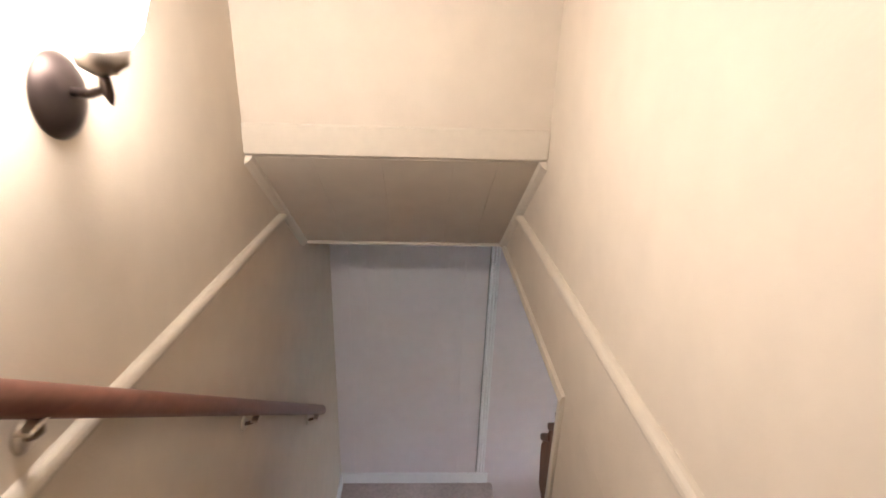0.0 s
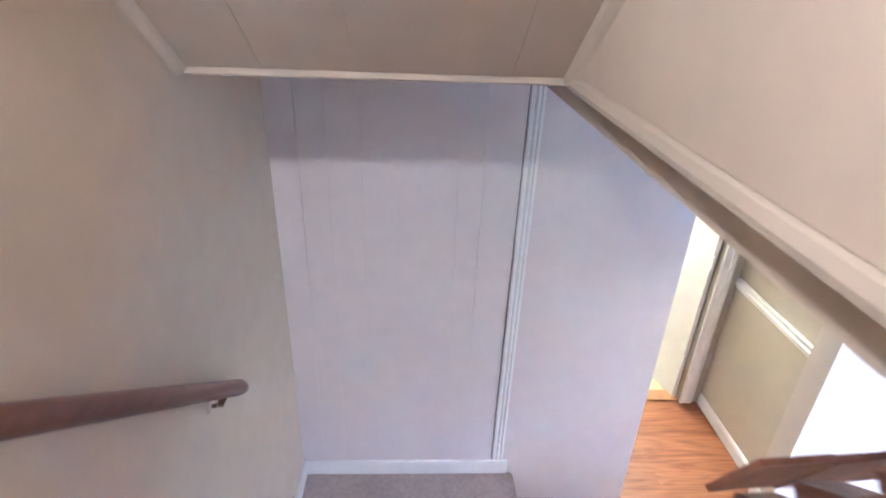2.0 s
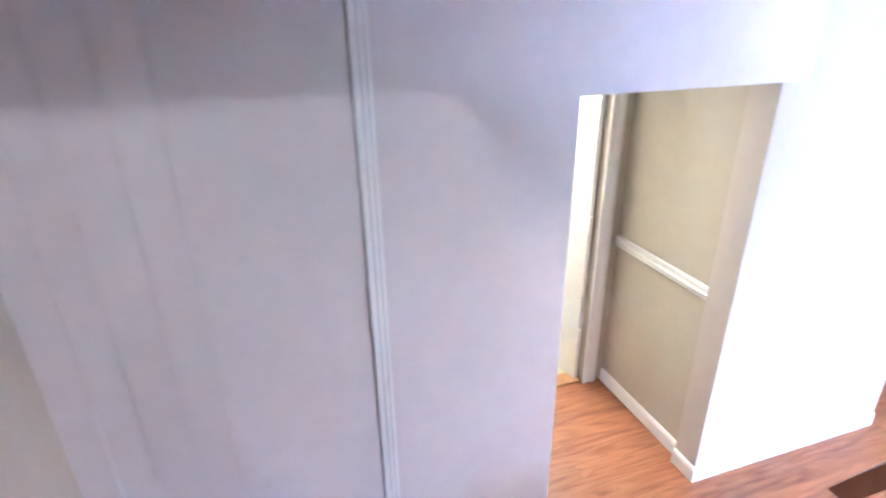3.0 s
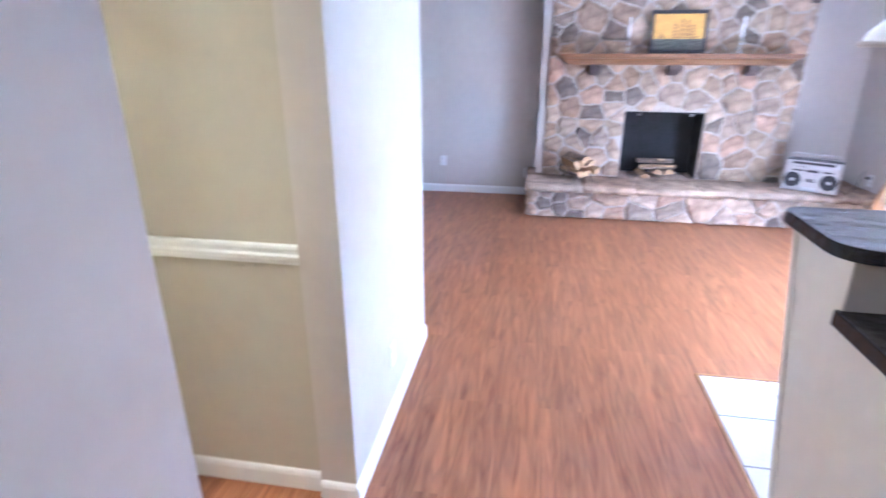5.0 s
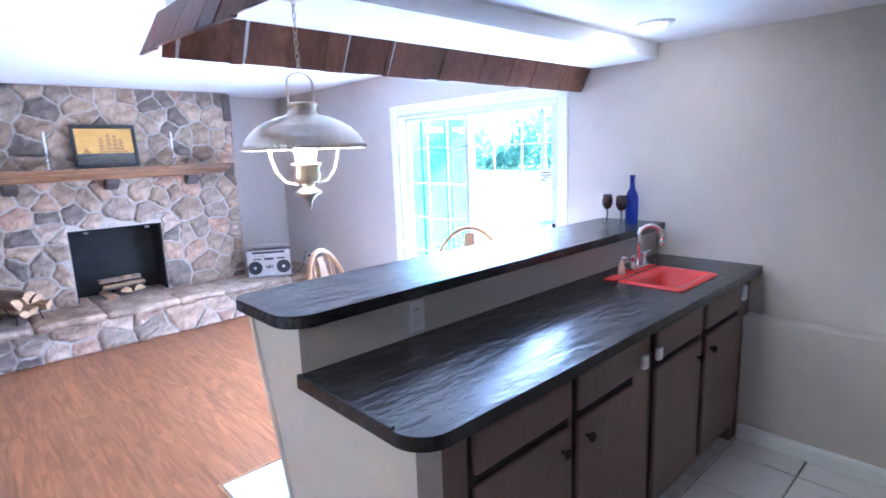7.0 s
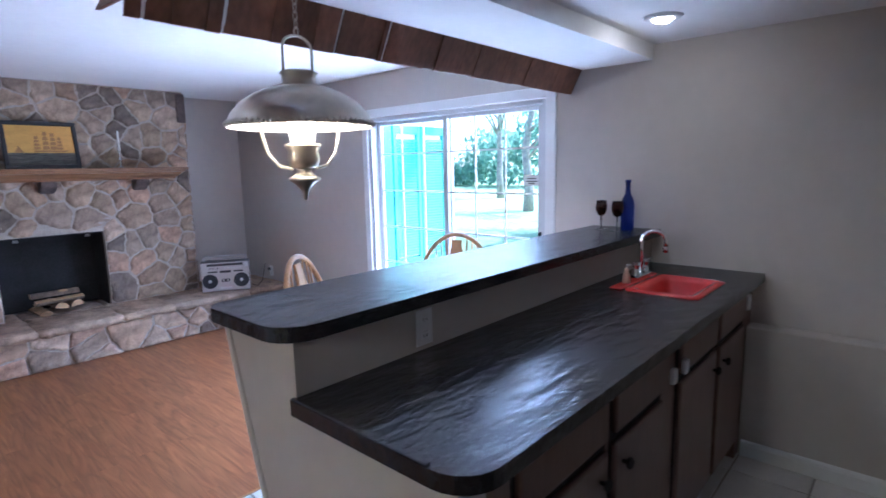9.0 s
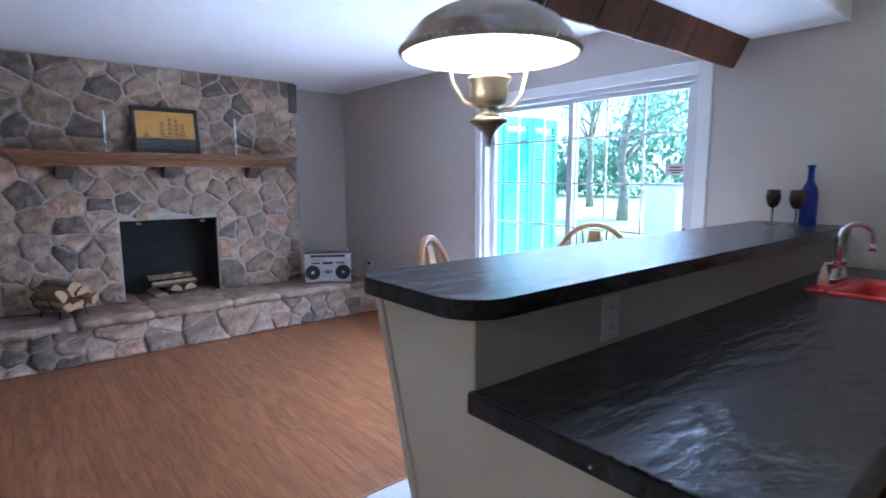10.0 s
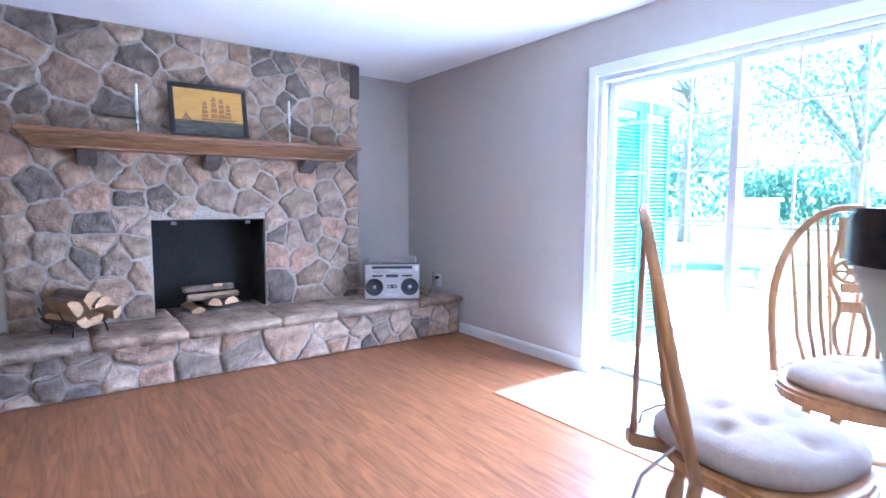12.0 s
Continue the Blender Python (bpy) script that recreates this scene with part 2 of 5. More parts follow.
setting("floor", box(-2.4, 2.73, 1.30, YB, -0.1, 0), LAMINATE, "reddish brown oak laminate floor")
setting("floor_room", box(2.73, 4.25, 3.42, YB, -0.1, 0), LAMINATE)
setting("floor_corner", box(4.25, XR, 4.83, YB, -0.1, 0), LAMINATE)
setting("floor_tiled", box(2.73, XR, 0.60, 3.42, -0.1, -0.006), GROUT, "grey grout bed under white floor tiles")
setting("floor_door", box(4.25, XR, 3.42, 4.83, -0.1, -0.006), GROUT)
setting("floor_landing_base", box(XL, 2.73, 0.6, 1.30, -0.1, -0.004), LAMINATE)

bm = box(XR, XR + 0.15, 0.60, DY0, 0, 2.5)
box(XR, XR + 0.15, DY1, YB + 0.15, 0, 2.5, bm=bm)
box(XR, XR + 0.15, DY0, DY1, DZ, 2.5, bm=bm)
setting("wall_east", bm, PAINT, "warm grey painted wall with a sliding door")
setting("wall_north", box(-2.4, XR, YB, YB + 0.15, 0, 2.5), PAINT, "warm grey painted wall")
setting("wall_west", box(-2.55, -2.4, -0.5, YB, 0, 2.5), PAINT)
setting("wall_kitchen", box(2.99, XR, SY1 + 0.005, SY1 + 0.10, 0, 2.418), PAINT)
setting("wall_ledge", box(4.90, 4.998, SY1 + 0.10, 1.774, 0, 0.69, 0.006), PAINT)
bm = box(1.09, 1.23, 2.31, 3.56, 0, 2.5)
setting("wall_partition", bm, PAINT, "pale grey painted partition wall end")
setting("wall_hall_north", box(0.23, 1.09, 2.35, 2.48, 0, 2.5), HALL, "olive beige painted hall wall")
setting("wall_hall_south", box(-2.4, 1.209, 1.30, 1.405, 0, 2.5), HALL)
bm = box(0.23, 0.35, 1.406, 1.50, 0, 2.5)
box(0.23, 0.35, 2.215, 2.35, 0, 2.5, bm=bm)
box(0.23, 0.35, 1.50, 2.215, 2.04, 2.5, bm=bm)
setting("wall_hall_end", bm, HALL)
setting("wall_far_room", box(-2.4, 0.23, 2.9, 3.0, 0, 2.5), HALL)
bm = box(1.21, XL, SY0 - 0.12, 1.405, 0, 2.6)
box(1.21, XL, 1.405, 2.31, 1.97, 2.6, bm=bm)
setting("wall_landing", bm, LANDING, "pale lilac white wall with grooved panelling")
setting("floor_far_room", box(-2.4, 0.30, 1.39, 2.9, 0.0, 0.004), material("vinyl", (0.55, 0.50, 0.30), 0.5, var=0.06, scale=8))
bm = box(-2.55, 2.54, 1.43, YB, ZC, ZC + 0.1)
box(2.54, XR, 2.742, YB, ZC, ZC + 0.1, bm=bm)
setting("ceiling", bm, CEIL, "white painted ceiling")
setting("wall_beam", box(XL, 2.99, SY1 + 0.038, SY1 + 0.09, 2.325, 2.50), STAIR)
setting("ceiling_passage", box(XL, XR, SY1 + 0.091, 1.05, 2.421, 2.50), CEIL)
setting("ceiling_drop", box(XL, 2.54, 1.05, 1.43, ZC, 2.50), CEIL)
setting("ceiling_kitchen", box(2.60, XR, 1.05, 2.325, 2.145, 2.50), CEIL, "low white kitchen ceiling")
setting("ceiling_bulkhead", box(2.54, XR, 2.325, 2.742, 2.065, 2.36), CEIL, "white boxed beam under the ceiling")

setting("wall_stair_left", box(XL, 5.4, SY0 - 0.12, SY0, 0, UP), STAIR, "cream painted stair wall")
bm = box(XL, 5.4, SY1, SY1 + 0.035, 2.42, UP)
setting("wall_stair_right", bm, STAIR, "cream painted stair wall above an opening")
setting("wall_stair_top", box(5.4, 5.52, SY0 - 0.12, SY1 + 0.1, 0, UP), STAIR)
setting("ceiling_stair_top", box(2.3, 5.52, SY0 - 0.12, SY1 + 0.1, UP, UP + 0.1), CEIL)
setting("wall_stair_header", box(2.43, 2.55, SY0, SY1, 2.905, UP), STAIR, "cream header wall over the stairs")
bm = prism([(1.93, 2.41), (2.545, 2.903), (2.545, 2.93), (1.93, 2.50)], SY0, SY1)
bm.transform(Matrix(((1, 0, 0, 0), (0, 0, 1, 0), (0, 1, 0, 0), (0, 0, 0, 1))))
slope = setting("ceiling_slope", bm, STAIR, "cream sloping ceiling with grooved boards")
setting("ceiling_landing", box(XL, 1.93, SY0, SY1, 2.42, 2.50), CEIL)

# grooved boards: landing wall, sloping ceiling
y = SY0
for k, w in enumerate((0.10, 0.10, 0.12, 0.11, 0.23, 0.09, 0.16)):
    y1 = min(y + w, 0.722)
    ob = part("panel_board", box(XL, XL + 0.006, y + 0.0012, y1 - 0.0012, ZL, 2.418), LANDING, bpy.data.objects["wall_landing"])
    y = y1
run = Matrix.Translation((1.93, 0, 2.41)) @ Euler((0, -math.atan2(0.493, 0.615), 0)).to_matrix().to_4x4()
y = SY0 + 0.02
for k, w in enumerate((0.16, 0.20, 0.21, 0.13, 0.116)):
    bm = box(0.01, 0.78, y + 0.0006, y + w - 0.0006, -0.004, -0.0005)
    bm.transform(run)
    part("ceiling_board", bm, STAIR, slope)
    y += w


def moulding(name, a, b, out, up, profile, mat, label="", parent=None):
    """A trim of the profile (out, up) run from a to b."""
    a, b = Vector(a), Vector(b)
    o, u = Vector(out).normalized(), Vector(up).normalized()
    bm = bmesh.new()
    rings = [[bm.verts.new(p + o * x + u * z) for x, z in profile] for p in (a, b)]
    n = len(profile)
    for k in range(n):
        bm.faces.new([rings[0][k], rings[0][(k + 1) % n], rings[1][(k + 1) % n], rings[1][k]])
    bm.faces.new(rings[0][::-1])
    bm.faces.new(rings[1])
    if parent:
        return part(name, bm, mat, parent, label)
    return setting(name, bm, mat, label)


ROUND = [(0, -0.018)] + [(0.017 * math.cos(radians(a)), 0.018 * math.sin(radians(a))) for a in range(-80, 81, 20)] + [(0, 0.018)]
RAIL = [(0, -0.035), (0.010, -0.033), (0.012, -0.018), (0.020, -0.012), (0.022, 0.0), (0.014, 0.006), (0.014, 0.018), (0.020, 0.024), (0.018, 0.034), (0, 0.036)]
BASE = [(0, 0), (0.014, 0), (0.014, 0.065), (0.010, 0.078), (0.004, 0.086), (0, 0.088)]
CASE = [(0, -0.045), (0.018, -0.045), (0.019, -0.03), (0.013, -0.022), (0.013, 0.0), (0.018, 0.008), (0.018, 0.03), (0.010, 0.045), (0, 0.045)]
FLUTE = [(0, -0.026), (0.016, -0.024), (0.016, -0.014), (0.011, -0.011), (0.011, -0.006), (0.016, -0.003), (0.016, 0.004), (0.011, 0.007), (0.011, 0.012), (0.016, 0.015), (0.014, 0.026), (0, 0.026)]
Z = (0, 0, 1)

moulding("trim_chair_rail", (2.21, SY0, 2.613), (5.4, SY0, 2.775), (0, 1, 0), Z, ROUND, CREAM, "cream rounded rail on the stair wall")
moulding("trim_chair_rail", (2.21, SY1, 2.628), (5.4, SY1, 2.76), (0, -1, 0), Z, ROUND, CREAM, "cream rounded rail on the stair wall")
setting("trim_header", box(2.55, 2.562, SY0, SY1, 2.905, 2.99, 0.003), CREAM, "cream trim board along the header")
setting("trim_slope_end", box(1.916, 1.936, SY0, SY1, 2.394, 2.42, 0.004), CREAM)
d = Vector((0.615, 0, 0.493)).normalized()
n = Vector((0.493, 0, -0.615)).normalized()
for yy, o in ((SY0, 1), (SY1, -1)):
    moulding("trim_slope", Vector((1.94, yy, 2.41)), Vector((2.55, yy, 2.90)), (0, o, 0), n, [(0, 0), (0.022, 0), (0.018, 0.012), (0.008, 0.022), (0, 0.026)], CREAM)
moulding("trim_opening", (1.93, SY1, 2.402), (2.99, SY1, 2.402), (0, -1, 0), Z, [(0, -0.010), (0.011, -0.010), (0.013, 0.0), (0.009, 0.014), (0, 0.017)], CREAM, "cream trim along the opening")
setting("trim_opening_soffit", box(1.93, 3.01, SY1 + 0.001, SY1 + 0.037, 2.393, 2.418), CREAM)
setting("trim_jamb", box(2.964, 2.989, SY1 - 0.011, SY1 + 0.037, 0.9, 2.391, 0.004), CREAM, "cream trim on the wall end")
setting("wall_stair_low", box(2.99, 5.4, SY1, SY1 + 0.004, 0.5, 2.419), STAIR)
# Thin black strips put in the shade of the slot beside the post.
setting("trim_gap", box(XL + 0.0005, XL + 0.003, 0.716, 0.7235, 0.557, 2.42), BLACK, "thin black strip for the shaded gap beside the vertical trim")
moulding("trim_post", (XL + 0.001, 0.750, 0.557), (XL + 0.001, 0.750, 2.42), (1, 0, 0), (0, 1, 0), FLUTE, TRIM, "white fluted vertical trim")
setting("trim_gap", box(XL, XL + 0.002, 0.716, 0.7235, 0.557, 2.42), BLACK)
setting("baseboard_landing", box(XL + 0.0065, XL + 0.022, SY0, 0.80, ZL, 0.555, 0.004), TRIM, "white baseboard on the landing")
setting("baseboard_landing", box(XL + 0.022, 2.15, SY0, SY0 + 0.014, ZL, 0.555, 0.004), TRIM, "white baseboard on the landing")
setting("baseboard_step", box(XL, XL + 0.014, 1.305, 1.405, 0, 0.085, 0.004), TRIM)
moulding("baseboard", (1.23, 2.296, 0), (1.23, 3.56, 0), (1, 0, 0), Z, BASE, TRIM, "white baseboard")
moulding("baseboard", (1.09, 2.31, 0), (1.23, 2.31, 0), (0, -1, 0), Z, BASE, TRIM, "white baseboard")
moulding("baseboard", (0.36, 2.35, 0), (1.09, 2.35, 0), (0, -1, 0), Z, BASE, TRIM, "white baseboard")
moulding("trim_chair_rail", (0.36, 2.35, 0.985), (1.09, 2.35, 0.985), (0, -1, 0), Z, RAIL, TRIM, "white profiled chair rail")
moulding("baseboard", (-2.4, YB, 0), (1.74, YB, 0), (0, -1, 0), Z, BASE, TRIM, "white baseboard")
moulding("baseboard", (XR, 4.79, 0), (XR, 6.13, 0), (-1, 0, 0), Z, BASE, TRIM, "white baseboard")
moulding("baseboard", (4.90, SY1 + 0.1, 0), (4.90, 1.76, 0), (-1, 0, 0), Z, BASE, TRIM, "white baseboard")
moulding("trim_door_casing", (0.35, 2.255, 0), (0.35, 2.255, 2.09), (1, 0, 0), (0, 1, 0), CASE, TRIM, "white door casing")
moulding("trim_door_casing", (0.35, 1.46, 0), (0.35, 1.46, 2.09), (1, 0, 0), (0, -1, 0), CASE, TRIM, "white door casing")
setting("threshold", box(0.24, 0.345, 1.50, 2.21, 0.004, 0.012, 0.003), OAK)
door = tagged(thing("door_hall", "white flush door standing open at the hall end", "door", (0.325, 2.175, 0), 194, kind="structure"), "", "door")
part("leaf", box(0.012, 0.72, -0.035, 0.0, 0.012, 2.02, 0.002), TRIM, door)
for z in (0.30, 1.05, 1.78):
    part("hinge", box(-0.006, 0.016, -0.008, 0.012, z, z + 0.09, 0.002), TRIM, door)

# landing and steps
stairs = thing("staircase", "beige carpeted staircase turning at a landing", "stairs")
part("landing", box(XL, 2.15, SY0, 0.835, 0, ZL, 0.022, seg=3), CARPET, stairs)
part("tread", box(XL, 2.15, 0.836, 1.075, 0, 0.285, 0.02, seg=3), CARPET, stairs)
part("wood_tread", box(XL + 0.001, 2.15, 1.076, 1.30, 0, 0.095, 0.008, seg=2), DARKWOOD, stairs, "dark stained wooden bottom step")
for k in range(13):
    x = 2.151 + 0.235 * k
    part("tread", box(x, min(x + 0.234, 5.39), SY0, SY1, 0 if k == 0 else ZL + 0.185 * k - 0.4, ZL + 0.185 * (k + 1), 0.016, seg=2), CARPET, stairs)

# fireplace
STONES = material("fieldstone_face", (0.3, 0.3, 0.3), 0.85, var=0.1, scale=7, bump=1.0, bscale=13)
next(n for n in STONES.node_tree.nodes if n.type == "BUMP").inputs["Distance"].default_value = 0.03
t = STONES.node_tree
bs = t.nodes["Principled BSDF"]
src = bs.inputs["Base Color"].links[0].from_socket
info = t.nodes.new("ShaderNodeObjectInfo")
pal = t.nodes.new("ShaderNodeValToRGB")
pal.color_ramp.interpolation = "CONSTANT"
tones = [(0.353, 0.276, 0.195), (0.410, 0.302, 0.209), (0.296, 0.244, 0.185), (0.445, 0.345, 0.247), (0.342, 0.276, 0.214), (0.456, 0.318, 0.223), (0.205, 0.170, 0.138), (0.388, 0.313, 0.237), (0.490, 0.392, 0.294), (0.331, 0.244, 0.171)]
for k, c in enumerate(tones):
    e = pal.color_ramp.elements[k] if k < 2 else pal.color_ramp.elements.new(k / 10)
    e.position = k / 10
    e.color = (*c, 1)
t.links.new(info.outputs["Random"], pal.inputs[0])
co = t.nodes.new("ShaderNodeTexCoord")
nz = t.nodes.new("ShaderNodeTexNoise")
nz.inputs["Scale"].default_value, nz.inputs["Detail"].default_value, nz.inputs["Roughness"].default_value = 7.0, 9, 0.75
t.links.new(co.outputs["Object"], nz.inputs["Vector"])
stain = t.nodes.new("ShaderNodeValToRGB")
stain.color_ramp.elements[0].position, stain.color_ramp.elements[0].color = 0.35, (0.55, 0.50, 0.49, 1)
stain.color_ramp.elements[1].position, stain.color_ramp.elements[1].color = 0.68, (1.46, 1.36, 1.28, 1)
t.links.new(nz.outputs[0], stain.inputs[0])
mul = t.nodes.new("ShaderNodeMix")
mul.data_type, mul.blend_type = "RGBA", "MULTIPLY"
mul.inputs[0].default_value = 1.0
t.links.new(pal.outputs[0], mul.inputs[6])
t.links.new(stain.outputs[0], mul.inputs[7])
t.links.new(mul.outputs[2], bs.inputs["Base Color"])


def clip(poly, p, q):
    """The part of poly nearer to p than to q."""
    m, d = (p + q) / 2, q - p
    out = []
    for a, b in zip(poly, poly[1:] + poly[:1]):
        fa, fb = (a - m).dot(d), (b - m).dot(d)
        if fa <= 0:
            out.append(a)
        if fa * fb < 0:
            out.append(a + (b - a) * (fa / (fa - fb)))
    return out


def cells(w, h, size, rng, hole=None, stretch=1.5):
    """Uneven cells over a w x h field, round a hole (x0, x1, top)."""
    seeds, tries = [], 0
    while tries < 9000:
        tries += 1
        p = Vector((rng.uniform(0, w), rng.uniform(0, h)))
        if hole and hole[0] - 0.03 < p.x < hole[1] + 0.03 and p.y < hole[2] + 0.03:
            continue
        r = size * rng.choice((0.4, 0.6, 0.9, 1.2, 1.5))
        if all(math.hypot((p.x - q.x) / stretch, p.y - q.y) > (r + rq) / 2 for q, rq in seeds):
            seeds.append((p, r))
    pts = [p for p, r in seeds]
    ghosts = []
    if hole:
        for p in pts:
            if p.y < hole[2]:
                ghosts += [Vector((2 * e - p.x, p.y)) for e in hole[:2] if abs(e - p.x) < 0.4]
            if hole[0] < p.x < hole[1]:
                ghosts.append(Vector((p.x, 2 * hole[2] - p.y)))
    for p in pts:
        poly = [Vector(c) for c in ((0, 0), (w, 0), (w, h), (0, h))]
        for q in pts + ghosts:
            if q is not p and (q - p).length < 1.2:
                poly = clip(poly, p, q)
        if len(poly) > 2:
            yield poly


def stone_mesh(poly, rng, joint=0.009, depth=0.012):
    """A worn stone over the cell poly: rounded corners, an uneven face and a soft rim, standing up in z."""
    c = sum(poly, Vector((0, 0))) / len(poly)
    area = abs(sum(a.x * b.y - a.y * b.x for a, b in zip(poly, poly[1:] + poly[:1]))) / 2
    if area < 0.0012:
        return None, None
    ring = []
    for a, b in zip(poly, poly[1:] + poly[:1]):
        n = max(1, int((b - a).length / 0.045))
        if (b - a).length < 0.012:
            continue
        for k in range(n):
            ring.append(a.lerp(b, (k + (0.14 if k == 0 else 0.35)) / n))
            ring.append(a.lerp(b, (k + (0.86 if k == n - 1 else 0.8)) / n))
    pts = []
    for p in ring:
        d = c - p
        pts.append(p + d.normalized() * min(joint * rng.uniform(0.35, 1.9), d.length * 0.4) - c)
    if len(pts) < 3:
        return None, None
    bm = bmesh.new()
    tilt = Vector((rng.uniform(-0.05, 0.05), rng.uniform(-0.05, 0.05)))
    high = depth * rng.uniform(0.6, 1.3)
    layers = []
    for s, z in ((1.0, -0.02), (0.992, high * 0.6), (0.965, high * 0.93), (0.55, high)):
        layers.append([bm.verts.new((p.x * s, p.y * s, z + (p.dot(tilt) + rng.uniform(-0.004, 0.004) if z > high * 0.8 else 0))) for p in pts])
    n = len(pts)
    for a, b in zip(layers, layers[1:]):
        for k in range(n):
            bm.faces.new([a[k], a[(k + 1) % n], b[(k + 1) % n], b[k]])
    mid = bm.verts.new((0, 0, high + rng.uniform(-0.002, 0.003)))
    for k in range(n):
        bm.faces.new([layers[-1][k], layers[-1][(k + 1) % n], mid])
    return bm, c


def lay_stones(parent, polys, origin, right, up, rng, joint=0.009, depth=0.012):
    right, up = Vector(right), Vector(up)
    face = right.cross(up)
    turn = Matrix((right, up, face)).transposed().to_4x4()
    for poly in polys:
        bm, c = stone_mesh(poly, rng, joint, depth)
        if bm:
            ob = part("stone", bm, STONES, parent, smooth=True)
            ob.matrix_parent_inverse = Matrix.Identity(4)
            ob.matrix_basis = Matrix.Translation(Vector(origin) + right * c.x + up * c.y) @ turn


FX0, FX1, OX0, OX1, OZ0, OZ1, FY = 1.90, 4.27, 2.70, 3.475, 0.33, 1.005, 6.63
fire = thing("fireplace", "grey and tan fieldstone fireplace with a raised stone hearth", "fireplace", (3.0, 6.6, 0))
fire.matrix_world = Matrix.Identity(4)
bm = prism([(FX0, OZ0), (OX0, OZ0), (OX0, OZ1), (OX1, OZ1), (OX1, OZ0), (FX1, OZ0), (FX1, ZC), (FX0, ZC)], -YB + 0.001, -FY, m=ZX, bm=bmesh.new())
part("chimney_breast", bm, MORTAR, fire)
wall_back = part("firebox", box(OX0, OX1, 6.94, 6.96, OZ0, OZ1), BLACK, fire, "soot blackened firebox")
part("side", box(OX0, OX0 + 0.012, FY + 0.04, 6.938, OZ0, OZ1), BLACK, wall_back)
part("side", box(OX1 - 0.012, OX1, FY + 0.04, 6.938, OZ0, OZ1), BLACK, wall_back)
part("roof", box(OX0 + 0.013, OX1 - 0.013, FY + 0.04, 6.938, OZ1 - 0.012, OZ1), BLACK, wall_back)
part("lintel_bar", box(OX0 + 0.013, OX1 - 0.013, FY - 0.02, FY + 0.03, OZ1 - 0.012, OZ1 - 0.001, 0.002), BLACK, fire)
for x in (OX0 + 0.12, OX1 - 0.15):
    part("bracket", box(x, x + 0.035, FY - 0.018, FY + 0.0, OZ1 - 0.035, OZ1 - 0.013, 0.002), STONE, fire)
part("hearth", box(1.775, 4.985, 6.145, YB - 0.002, 0, 0.285, 0.01), MORTAR, fire)
rng = random.Random(11)
x = 1.735
while x < 4.95:
    w = min(rng.uniform(0.42, 0.75), 4.985 - x)
    if 4.985 - x - w < 0.2:
        w = 4.985 - x
    for y0, y1 in ((6.075 + rng.uniform(-0.02, 0.02), 6.60), (6.605, YB - 0.003)):
        if y0 > 6.6 and OX0 - 0.3 < x < OX1 - 0.1:
            y1 = 6.93
        bm = bmesh.new()
        bmesh.ops.create_grid(bm, x_segments=8, y_segments=6, size=0.5)
        top = []
        for v in bm.verts:
            edge = v.co.y < -0.49
            v.co = Vector((x + 0.002 + (v.co.x + 0.5) * (w - 0.004), y0 + (v.co.y + 0.5) * (y1 - y0) + (rng.uniform(-0.018, 0.018) if edge else 0), 0.33 + rng.uniform(-0.003, 0.003)))
        ret = bmesh.ops.extrude_face_region(bm, geom=bm.faces[:])
        for v in ret["geom"]:
            if isinstance(v, bmesh.types.BMVert):
                v.co.z = 0.272 + rng.uniform(-0.004, 0.008)
        bmesh.ops.bevel(bm, geom=[e for e in bm.edges if e.is_manifold and e.calc_face_angle(0) > 0.8], offset=0.010, segments=2, affect="EDGES")
        part("hearth_slab", bm, STONES, fire, smooth=True)
    x += w

part("mantel_top", box(2.00, 4.155, 6.335, FY - 0.002, 1.535, 1.562, 0.006, seg=2), MANTEL, fire, "walnut brown moulded mantel shelf")
bm = prism([(0, 0), (0.165, 0), (0.165, 0.012), (0.185, 0.025), (0.215, 0.045), (0.225, 0.06), (0.25, 0.065), (0.25, 0.078), (0, 0.078)], 2.09, 4.07, m=Matrix.Translation((0, FY - 0.002, 1.457)) @ Matrix(((0, 0, 1, 0), (-1, 0, 0, 0), (0, 1, 0, 0), (0, 0, 0, 1))), bm=bmesh.new())
for v in bm.verts:
    k = (v.co.z - 1.457) / 0.078 * 0.07
    v.co.x += -k if v.co.x < 3 else k
part("mantel_crown", bm, MANTEL, fire, "walnut brown crown moulding")
for x in (2.35, 3.09, 3.80):
    bm = prism([(0, 0.09), (0.15, 0.09), (0.14, 0.05), (0.06, 0.0), (0, -0.01)], x - 0.055, x + 0.055, m=Matrix.Translation((0, FY - 0.0, 1.366)) @ Matrix(((0, 0, 1, 0), (-1, 0, 0, 0), (0, 1, 0, 0), (0, 0, 0, 1))), bm=bmesh.new(), bevel=0.008)
    part("corbel", bm, CORBEL, fire, "dark rough stone corbel")
setting("trim_chimney_edge", box(1.835, 1.899, 6.645, YB, 0.34, ZC), PAINT)
part("corner_stone", box(4.205, 4.285, 6.604, 6.66, 1.99, 2.26, 0.008, seg=2), CORBEL, fire, "dark squared corner stone")
# ---- bar and kitchenette ----
KX, KY = 2.66, 2.295


def rounded(x0, x1, y0, y1, r0, r1, n=6):
    """A plate's outline whose left corners are rounded: r0 near, r1 far."""
    pts = []
    for k in range(n + 1):
        a = radians(270 - 90 * k / n)
        pts.append((x0 + r0 + r0 * math.cos(a), y0 + r0 + r0 * math.sin(a)))
    for k in range(n + 1):
        a = radians(180 - 90 * k / n)
        pts.append((x0 + r1 + r1 * math.cos(a), y1 - r1 + r1 * math.sin(a)))
    return pts + [(x1, y1), (x1, y0)]


